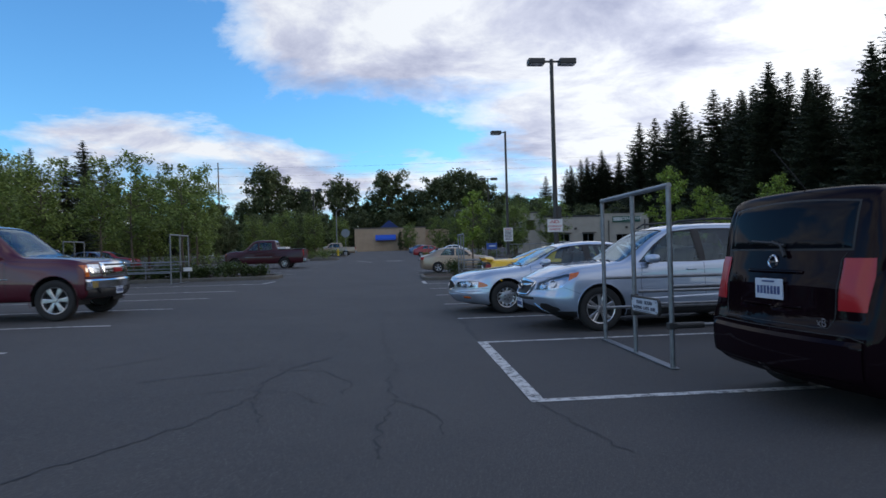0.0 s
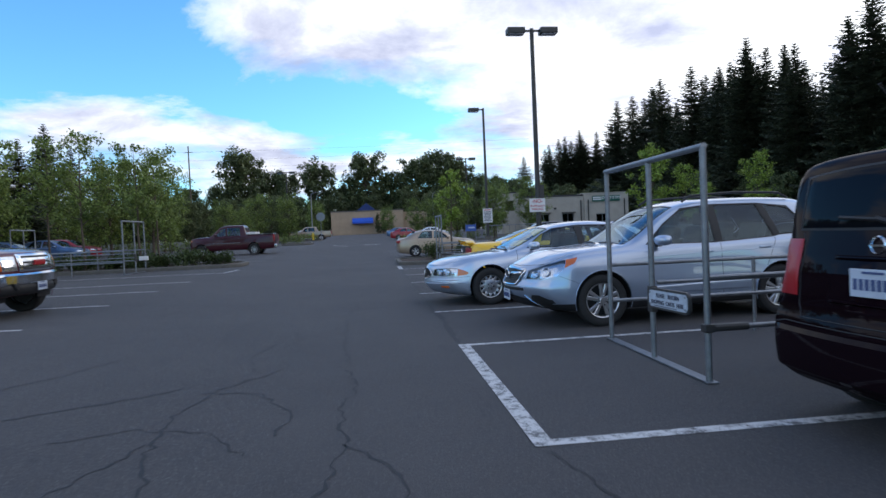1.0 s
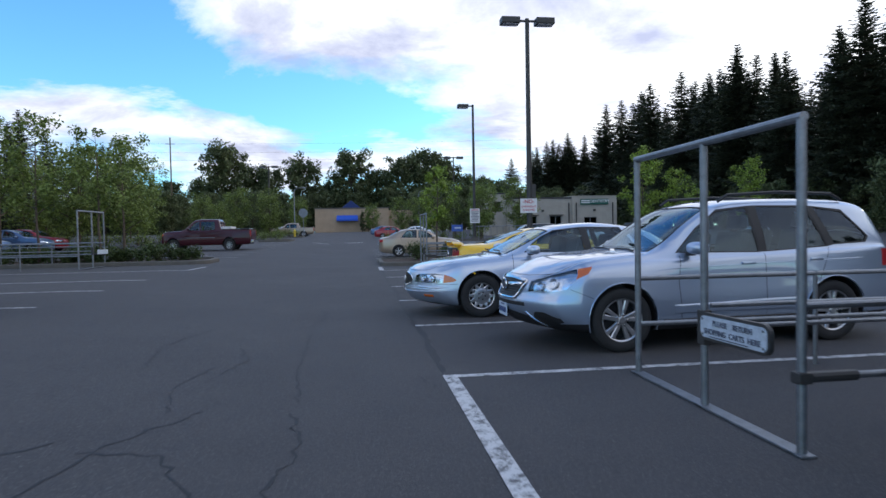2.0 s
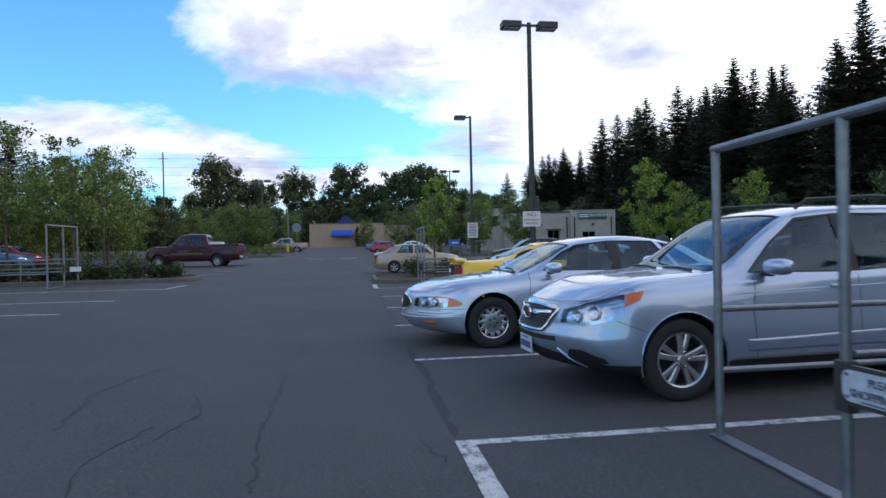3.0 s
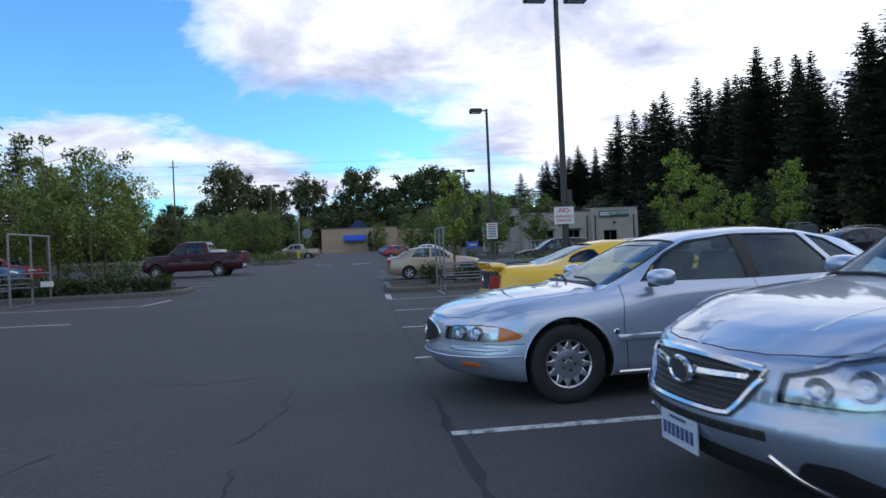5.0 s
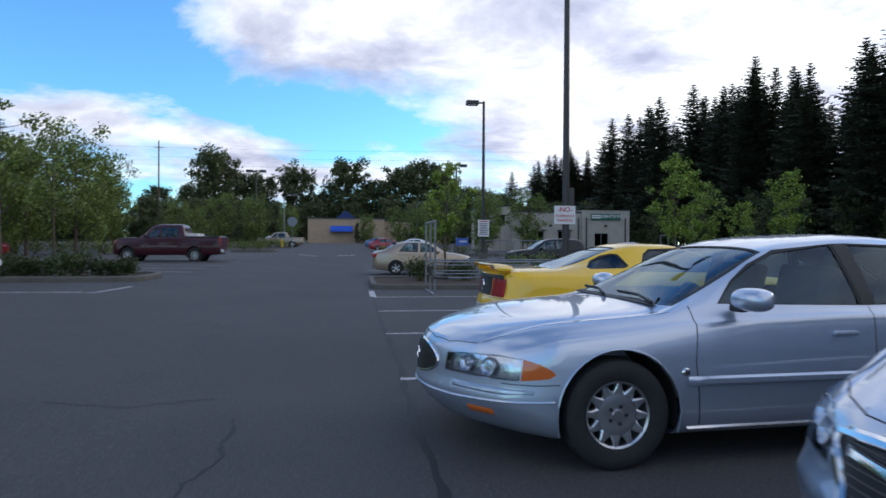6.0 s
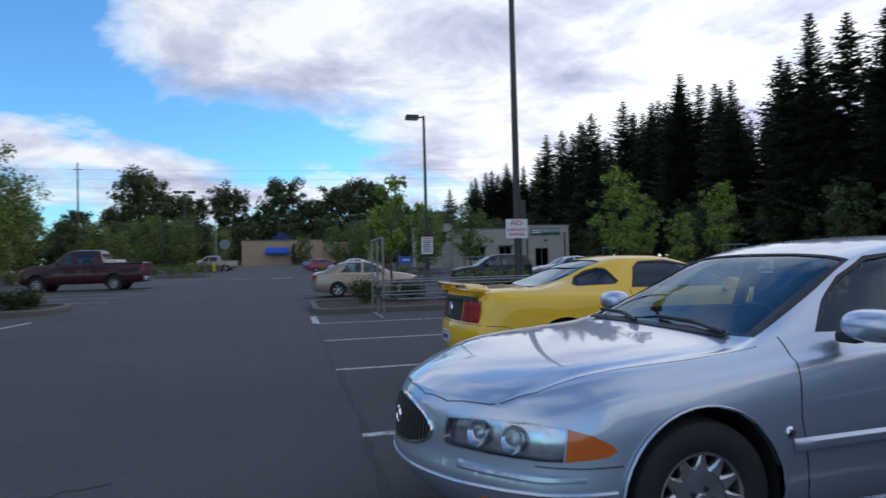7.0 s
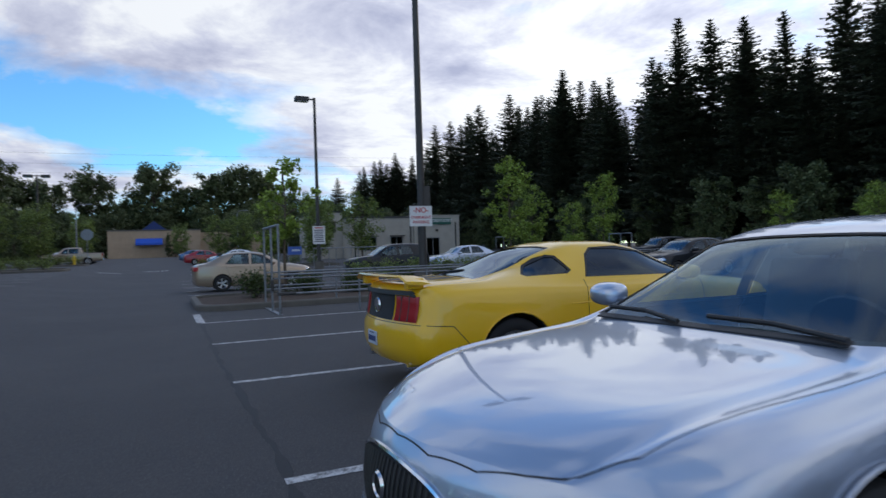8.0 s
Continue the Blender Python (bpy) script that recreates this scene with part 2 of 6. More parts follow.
def tube(points, r, bm=None, seg=8):
    """A bent pipe through points."""
    bm = bm or bmesh.new()
    pts = [Vector(p) for p in points]
    rings = []
    for i, p in enumerate(pts):
        d = (pts[min(i + 1, len(pts) - 1)] - pts[max(i - 1, 0)]).normalized()
        q = d.to_track_quat("Z", "Y")
        rings.append([bm.verts.new(p + q @ Vector((r * math.cos(a), r * math.sin(a), 0))) for a in (math.tau * j / seg for j in range(seg))])
    for A, B in zip(rings, rings[1:]):
        for j in range(seg):
            bm.faces.new((A[j], A[(j + 1) % seg], B[(j + 1) % seg], B[j]))
    bm.faces.new(rings[0][::-1])
    bm.faces.new(rings[-1])
    return bm


def slab(outline, z0, z1, bm=None):
    bm = bm or bmesh.new()
    lo = [bm.verts.new((x, y, z0)) for x, y in outline]
    hi = [bm.verts.new((x, y, z1)) for x, y in outline]
    bm.faces.new(hi)
    bm.faces.new(lo[::-1])
    n = len(outline)
    for i in range(n):
        bm.faces.new((lo[i], lo[(i + 1) % n], hi[(i + 1) % n], hi[i]))
    return bm


def smooth01(v):
    v = min(1.0, max(0.0, v))
    return v * v * (3 - 2 * v)


def ground_z(x, y):
    """The lot rises gently to its far end, and towards the left bays."""
    left = smooth01((-x - 0.3) / 5.5)
    rise_l = (0.15 + 0.008 * min(28.0, max(0.0, y - 12))) * (1 - smooth01((y - 60) / 60))
    return left * rise_l + 0.0135 * max(0.0, min(y, 150) - 40)


# ---------- ground ----------
def build_ground():
    xs = sorted({round(v, 3) for v in [*np.arange(-7, 0.3, 0.25), *np.arange(-12, 14.1, 1.0), *np.arange(-60, 61, 6.0), -2500, -900, -400, -200, -110, 110, 200, 400, 900, 2500]})
    ys = sorted({round(v, 3) for v in [12.0, 40.0, *np.arange(-6, 40, 1.5), *np.arange(58, 122, 2.0), *np.arange(-40, 160, 6.0), -2500, -600, -150, 200, 300, 600, 1200, 2500]})
    bm = bmesh.new()
    grid = [[bm.verts.new((x, y, ground_z(x, y))) for x in xs] for y in ys]
    for j in range(len(ys) - 1):
        for i in range(len(xs) - 1):
            bm.faces.new((grid[j][i], grid[j][i + 1], grid[j + 1][i + 1], grid[j + 1][i]))
    return tagged(part("ground", bm, ASPHALT, smooth=True), "worn dark grey asphalt parking lot with cracks", "ground", kind="structure")


build_ground()


def ribbon(points, width, lift, bm=None, jitter=0.0, rng=None, step=0.5):
    """A flat strip along points, lying on the ground."""
    bm = bm or bmesh.new()
    pts = []
    for (x0, y0), (x1, y1) in zip(points, points[1:]):
        n = max(1, int(math.hypot(x1 - x0, y1 - y0) / step))
        pts += [(x0 + (x1 - x0) * i / n, y0 + (y1 - y0) * i / n) for i in range(n)]
    pts.append(points[-1])
    prev = None
    for i, (x, y) in enumerate(pts):
        a, b = pts[max(0, i - 1)], pts[min(len(pts) - 1, i + 1)]
        d = Vector((b[0] - a[0], b[1] - a[1])).normalized()
        n = Vector((-d.y, d.x))
        wd = width
        if rng:
            x, y = x + rng.uniform(-jitter, jitter), y + rng.uniform(-jitter, jitter)
            wd = width * rng.uniform(0.35, 1.4)
        row = [bm.verts.new((x + n.x * s * wd / 2, y + n.y * s * wd / 2, ground_z(x + n.x * s * wd / 2, y + n.y * s * wd / 2) + lift)) for s in (-1, 1)]
        if prev:
            bm.faces.new((prev[0], row[0], row[1], prev[1]))
        prev = row
    return bm


# ---------- vehicles ----------
GLASS = mat_glass("window_glass", (0.56, 0.68, 0.69))
GLASS_DARK = mat_glass("privacy_glass", (0.07, 0.08, 0.09))
LENS = mat_glass("clear_lens", (0.92, 0.94, 0.97), 0.04)
CHROME = mat_plain("chrome", (0.75, 0.76, 0.78), 0.12, 1.0, vary=0.05, bump=0)
ALLOY = mat_plain("alloy_wheel", (0.55, 0.56, 0.58), 0.3, 0.9, vary=0.12, bump=0)
RUBBER = mat_plain("tyre_rubber", (0.022, 0.022, 0.023), 0.85, vary=0.3, scale=14.0, bump=0.004)
BLACK = mat_plain("black_plastic", (0.018, 0.018, 0.02), 0.55, vary=0.2)
CABIN = mat_plain("grey_upholstery", (0.05, 0.058, 0.062), 0.9, vary=0.2)
AMBER = mat_plain("amber_lens", (0.60, 0.13, 0.018), 0.15, vary=0.08, coat=1.0, bump=0)
RED_LENS = mat_plain("red_lens", (0.36, 0.006, 0.012), 0.35, vary=0.1, coat=0.25, bump=0)
REFLECTOR = mat_plain("lamp_reflector", (0.62, 0.65, 0.70), 0.16, 0.85, vary=0.2, scale=20.0, bump=0)
PLATE_INK = mat_plain("plate_ink", (0.05, 0.08, 0.20), 0.5, vary=0.1)
PLATE = mat_plain("plate_white", (0.50, 0.56, 0.66), 0.5, vary=0.08)


def pchip(xs, ys, q):
    """Monotone cubic through the points."""
    xs, ys, q = np.asarray(xs, float), np.asarray(ys, float), np.asarray(q, float)
    h, d = np.diff(xs), np.diff(ys) / np.diff(xs)
    m = np.zeros(len(xs))
    m[0], m[-1] = d[0], d[-1]
    for i in range(1, len(xs) - 1):
        if d[i - 1] * d[i] > 0:
            w1, w2 = 2 * h[i] + h[i - 1], h[i] + 2 * h[i - 1]
            m[i] = (w1 + w2) / (w1 / d[i - 1] + w2 / d[i])
    k = np.clip(np.searchsorted(xs, q) - 1, 0, len(xs) - 2)
    t = (q - xs[k]) / h[k]
    return ((1 + 2 * t) * (1 - t) ** 2 * ys[k] + t * (1 - t) ** 2 * h[k] * m[k] + t * t * (3 - 2 * t) * ys[k + 1] + t * t * (t - 1) * h[k] * m[k + 1])


def body_shell(rows, bow_front=0.16, bow_rear=0.08, n_len=72, boxy=0.0, fine=1, nose=(), tail=(), haunch=()):
    """A car's skin lofted from rows of (x, sill z, shoulder z, top z, half width, half width at the top edge).
    nose, tail: how far the end is set back at each height; haunch: swellings over the wheels (x, amount, radius)."""
    rows = sorted((r[0], r[1], r[2], r[3], r[4], r[5] * (1 + 0.11 * smooth01((r[3] - r[2] - 0.15) / 0.25))) for r in rows)
    x = np.array([r[0] for r in rows])
    q = np.linspace(x[0], x[-1], n_len * (2 if fine > 1 else 1))
    cols = [pchip(x, [r[i] for r in rows], q) for i in range(1, 6)]
    if fine > 1:
        soft = np.array([1, 2, 3, 2, 1]) / 9
        cols = [np.convolve(np.pad(c, 2, "edge"), soft, "valid") for c in cols]
    back = {}
    for end, prof in (("nose", nose), ("tail", tail)):
        back[end] = (lambda z, p=prof: float(pchip([a for a, _ in p], [b for _, b in p], [min(max(z, p[0][0]), p[-1][0])])[0])) if prof else (lambda z: 0.0)

    def ends(xx, y, z, hw):
        f, b = smooth01((xx - (x[-1] - 0.9)) / 0.9), smooth01(((x[0] + 0.6) - xx) / 0.6)
        k = (y / max(hw, 0.01)) ** 2
        return xx - f * (bow_front * k + (back["nose"](z) if f > 0 else 0)) + b * (bow_rear * k + (back["tail"](z) if b > 0 else 0))

    bm = bmesh.new()
    rings, widths = [], []
    for j, xx in enumerate(q):
        zb, zs, zt, hw, wr = (float(c[j]) for c in cols)
        cab = smooth01((zt - zs - 0.10) / 0.25)
        drop = 0.03 + 0.05 * cab * (1 - boxy)
        h = zs - zb
        key = [(0, zb), (hw * 0.78, zb), (hw * 0.93, zb + 0.02), (hw * 0.985, zb + 0.16 * h), (hw, zb + 0.42 * h), (hw * 0.992, zb + 0.62 * h),
               (hw * 0.985, zb + 0.80 * h), (hw * (0.955 + 0.015 * cab), zs - 0.02), (hw * (0.915 + 0.03 * cab), zs + 0.006 * (1 - cab))]
        e = key[-1]
        edge = (wr, zt - drop)
        for u in (0.25, 0.5, 0.75):
            arc = math.sin(math.pi * u)
            key.append((e[0] + (edge[0] - e[0]) * u + 0.018 * cab * arc, e[1] + (edge[1] - e[1]) * u + 0.026 * (1 - cab) * arc))
        key += [edge, (wr * 0.90, zt - drop * 0.45), (wr * 0.6, zt - drop * 0.12), (wr * 0.3, zt - drop * 0.02), (0, zt)]
        if fine > 1:
            run = np.concatenate([[0], np.cumsum([max(1e-4, math.dist(a, b)) for a, b in zip(key, key[1:])])])
            at = np.concatenate([np.linspace(a, b, fine, endpoint=False) for a, b in zip(run, run[1:])] + [[run[-1]]])
            key = list(zip(pchip(run, [k[0] for k in key], at), pchip(run, [k[1] for k in key], at)))
        pts = []
        for y, z in key:
            y, z = float(y), float(z)
            for hx, amount, radius in haunch:
                y += amount * math.exp(-((xx - hx) / radius) ** 2 - ((z - zb - 0.45 * h) / (0.42 * h)) ** 2) * (y > 0.5 * hw)
            pts.append((ends(xx, y, z, hw), y, z))
        rings.append([bm.verts.new((px, -py, pz)) for px, py, pz in reversed(pts)] + [bm.verts.new(p) for p in pts[1:-1]])
        widths.append(hw)
    n = len(rings[0])
    for A, B in zip(rings, rings[1:]):
        for i in range(n):
            bm.faces.new((A[i], A[(i + 1) % n], B[(i + 1) % n], B[i]))
    half = n // 2
    cells = 12 if fine == 1 else 28
    for ring, xx, hw in ((rings[0], q[0], widths[0]), (rings[-1], q[-1], widths[-1])):
        levels = []
        for i in range(half + 1):
            a, b = ring[i], ring[(n - i) % n]
            if a is b:
                levels.append([a] * (cells + 1))
                continue
            mid = []
            for k in range(1, cells):
                y = a.co.y + (b.co.y - a.co.y) * k / cells
                mid.append(bm.verts.new((ends(float(xx), y, a.co.z, hw), y, a.co.z)))
            levels.append([a, *mid, b])
        for A, B in zip(levels, levels[1:]):
            for k in range(cells):
                loop = []
                for v in (A[k], A[k + 1], B[k + 1], B[k]):
                    if v not in loop:
                        loop.append(v)
                if len(loop) > 2:
                    bm.faces.new(loop)
    bmesh.ops.recalc_face_normals(bm, faces=bm.faces)
    return bm


class Skin:
    """A body's surface, to lay trim on: looked up from the nose or tail (y, z), the sides (x, z) or the top (x, y)."""

    def __init__(self, bm):
        self.tree = BVHTree.FromBMesh(bm)

    def at(self, way, a, b):
        o, d = {"nose": ((9, a, b), (-1, 0, 0)), "tail": ((-9, a, b), (1, 0, 0)), "left": ((a, 9, b), (0, -1, 0)), "right": ((a, -9, b), (0, 1, 0)), "top": ((a, b, 9), (0, 0, -1))}[way]
        o, d = Vector(o), Vector(d)
        co, no, _, _ = self.tree.ray_cast(o, d)
        if co is None:
            co, no, _, _ = self.tree.find_nearest(o + d * 6.8)
        return co, (-no if no.dot(d) > 0 else no)

    def line(self, name, way, pts, r, mat, parent, proud=0.0, label="", step=0.03):
        run = []
        for (a0, b0), (a1, b1) in zip(pts, pts[1:]):
            n = max(1, int(math.hypot(a1 - a0, b1 - b0) / step))
            run += [(a0 + (a1 - a0) * i / n, b0 + (b1 - b0) * i / n) for i in range(n)]
        run.append(pts[-1])
        out = []
        for a, b in run:
            co, no = self.at(way, a, b)
            out.append(co + no * proud)
        return part(name, tube(out, r, seg=6), mat, parent, label, smooth=True)

    def panel(self, name, way, u0, u1, lo, hi, mat, parent, proud=0.006, label="", n=24, m=6, t=0.02):
        """A sheet that lies proud on the skin between u0 and u1; lo and hi give its edges."""
        bm = bmesh.new()
        grid = []
        for i in range(n + 1):
            u = u0 + (u1 - u0) * i / n
            a, b = lo(u), hi(u)
            col = []
            for j in range(m + 1):
                co, no = self.at(way, u, a + (b - a) * j / m)
                rim = i in (0, n) or j in (0, m)
                col.append(bm.verts.new(co + no * proud * (0.35 if rim else 1)))
            grid.append(col)
        for A, B in zip(grid, grid[1:]):
            for j in range(m):
                bm.faces.new((A[j], B[j], B[j + 1], A[j + 1]))
        bmesh.ops.recalc_face_normals(bm, faces=bm.faces)
        bm.faces.ensure_lookup_table()
        f = bm.faces[len(bm.faces) // 2]
        f.normal_update()
        co, no = self.at(way, (u0 + u1) / 2, (lo((u0 + u1) / 2) + hi((u0 + u1) / 2)) / 2)
        if f.normal.dot(no) < 0:
            bmesh.ops.reverse_faces(bm, faces=bm.faces)
        return part(name, bm, mat, parent, label, smooth=True)


def cut(bm, planes):
    """Cuts out of bm the part behind all planes (point, outward normal) and returns it as a bmesh of its own."""
    planes = [(Vector(p), Vector(n).normalized()) for p, n in planes]
    faces = list(bm.faces)
    for p, n in planes:
        faces = [f for f in faces if any((v.co - p).dot(n) < -1e-6 for v in f.verts)]
    for p, n in planes:
        geom = list(set(faces) | {e for f in faces for e in f.edges} | {v for f in faces for v in f.verts})
        r = bmesh.ops.bisect_plane(bm, geom=geom, plane_co=p, plane_no=n, dist=1e-6)
        pool = set(faces) | {g for g in r["geom"] if isinstance(g, bmesh.types.BMFace)}
        faces = [f for f in pool if f.is_valid and (f.calc_center_median() - p).dot(n) < 0]
    out = bmesh.new()
    seen = {}
    for f in faces:
        out.faces.new([seen.setdefault(v, out.verts.new(v.co) if v not in seen else seen[v]) for v in f.verts])
    for v in [v for v in out.verts if not v.link_faces]:
        out.verts.remove(v)
    bmesh.ops.delete(bm, geom=faces, context="FACES")
    out.normal_update()
    return out


def prism(poly, axis="y"):
    """Planes round a convex outline, which runs through the whole body along one axis."""
    poly = [Vector(p) for p in poly]
    mid = sum(poly, Vector((0, 0))) / len(poly)
    out = []
    for a, b in zip(poly, poly[1:] + poly[:1]):
        d = b - a
        n = Vector((d.y, -d.x))
        if (mid - a).dot(n) > 0:
            n = -n
        lift = {"y": lambda v, s: Vector((v.x, 0, v.y)), "z": lambda v, s: Vector((v.x, v.y, 0)), "x": lambda v, s: Vector((0, v.x, v.y))}[axis]
        out.append((lift(a, 0), lift(n, 0)))
    return out


def inset(bm, d):
    bm.normal_update()
    moves = [(v, v.normal.copy()) for v in bm.verts]
    for v, n in moves:
        v.co -= n * d
    return bm


def disc_planes(cx, cz, r, zmin=-1.0, n=22):
    return prism([(cx + r * math.cos(math.tau * i / n), max(zmin, cz + r * math.sin(math.tau * i / n))) for i in range(n)])


def lathe(profile, seg=36, bm=None):
    """Turns (radius, y) points about the y axis."""
    bm = bm or bmesh.new()
    rings = [[bm.verts.new((r * math.cos(a), y, r * math.sin(a))) for a in (math.tau * i / seg for i in range(seg))] for r, y in profile]
    for A, B in zip(rings, rings[1:]):
        for i in range(seg):
            bm.faces.new((A[i], B[i], B[(i + 1) % seg], A[(i + 1) % seg]))
    return bm


def spoke(a, r0, r1, w0, w1, y0, y1, t=0.03):
    """One tapered spoke at the angle a."""
    bm = bmesh.new()
    c, s = math.cos(a), math.sin(a)
    out = []
    for r, wd, y in ((r0, w0, y0), ((r0 + r1) / 2, (w0 + w1) * 0.46, (y0 + y1) / 2 + 0.004), (r1, w1, y1)):
        ring = []
        for k, yy in ((-0.5, y - t), (-0.5, y - 0.008), (-0.32, y), (0.32, y), (0.5, y - 0.008), (0.5, y - t)):
            ring.append(bm.verts.new((r * c - k * wd * s, yy, r * s + k * wd * c)))
        out.append(ring)
    for A, B in zip(out, out[1:]):
        for i in range(6):
            bm.faces.new((A[i], A[(i + 1) % 6], B[(i + 1) % 6], B[i]))
    bmesh.ops.recalc_face_normals(bm, faces=bm.faces)
    return bm


def build_wheel(parent, x, side, y, r, rim, spokes, width=0.22, style="alloy", turn=0.2):
    """A wheel whose outer face looks to +y (side 1) or -y (side -1)."""
    hw = width / 2
    tyre = lathe([(rim, -hw * 0.8), (rim + 0.02, -hw * 0.95), (r - 0.03, -hw), (r - 0.008, -hw * 0.85), (r, -hw * 0.5), (r, hw * 0.5),
                  (r - 0.008, hw * 0.85), (r - 0.03, hw), (r - 0.06, hw * 1.02), (rim + 0.02, hw * 0.95), (rim, hw * 0.8)])
    w_ob = part("wheel", tyre, RUBBER, parent, "black rubber tyre on a silver wheel", smooth=True)
    w_ob.matrix_local = pose(x, y * side, r, 0, 0, 0 if side > 0 else 180)
    barrel = lathe([(rim, hw * 0.82), (rim * 0.985, hw * 0.86), (rim * 0.93, hw * 0.78), (rim * 0.92, -hw * 0.6)])
    part("rim", barrel, ALLOY, w_ob, smooth=True)
    part("brake_disc", lathe([(0.001, -0.01), (rim * 0.9, -0.01), (rim * 0.92, -0.04)], 24), BLACK, w_ob)
    if style == "cap":
        disc = lathe([(0.001, hw * 0.74), (rim * 0.30, hw * 0.76), (rim * 0.62, hw * 0.70), (rim * 0.70, hw * 0.66)], 36)
        part("hub_cap", disc, ALLOY, w_ob, smooth=True)
    for i in range(spokes):
        a = turn + math.tau * i / spokes
        if style == "cap":
            b = spoke(a, rim * 0.60, rim * 0.965, rim * 0.36, rim * 0.13, hw * 0.74, hw * 0.80)
        elif style == "split":
            b = spoke(a - 0.05, rim * 0.16, rim * 0.965, rim * 0.20, rim * 0.24, hw * 0.72, hw * 0.80)
            part("spoke", spoke(a + 0.34, rim * 0.20, rim * 0.965, rim * 0.16, rim * 0.24, hw * 0.70, hw * 0.77), ALLOY, w_ob)
        else:
            b = spoke(a, rim * 0.12, rim * 0.965, rim * 0.22, rim * (0.42 if spokes < 7 else 0.2), hw * 0.72, hw * 0.78)
        part("spoke", b, ALLOY, w_ob)
    part("hub", lathe([(0.001, hw * 0.83), (rim * 0.14, hw * 0.82), (rim * 0.19, hw * 0.70)], 20), ALLOY, w_ob, smooth=True)
    for i in range(5):
        a = turn + 0.3 + math.tau * i / 5
        part("lug_nut", lathe([(0.001, 0.012), (0.011, 0.010), (0.013, 0)], 6), CHROME if style != "cap" else BLACK, w_ob).location = (
            rim * 0.27 * math.cos(a), hw * 0.765, rim * 0.27 * math.sin(a))
    return w_ob


def seat(parent, x, y, z):
    s = box(0.50, 0.50, 0.16, (0, 0, 0), 0.05)
    box(0.14, 0.48, 0.62, (-0.27, 0, 0.33), 0.05, s, Matrix.Rotation(radians(-14), 4, "Y"))
    box(0.10, 0.26, 0.18, (-0.38, 0, 0.74), 0.04, s, Matrix.Rotation(radians(-10), 4, "Y"))
    ob = part("car_seat", s, CABIN, parent)
    ob.location = (x, y, z)


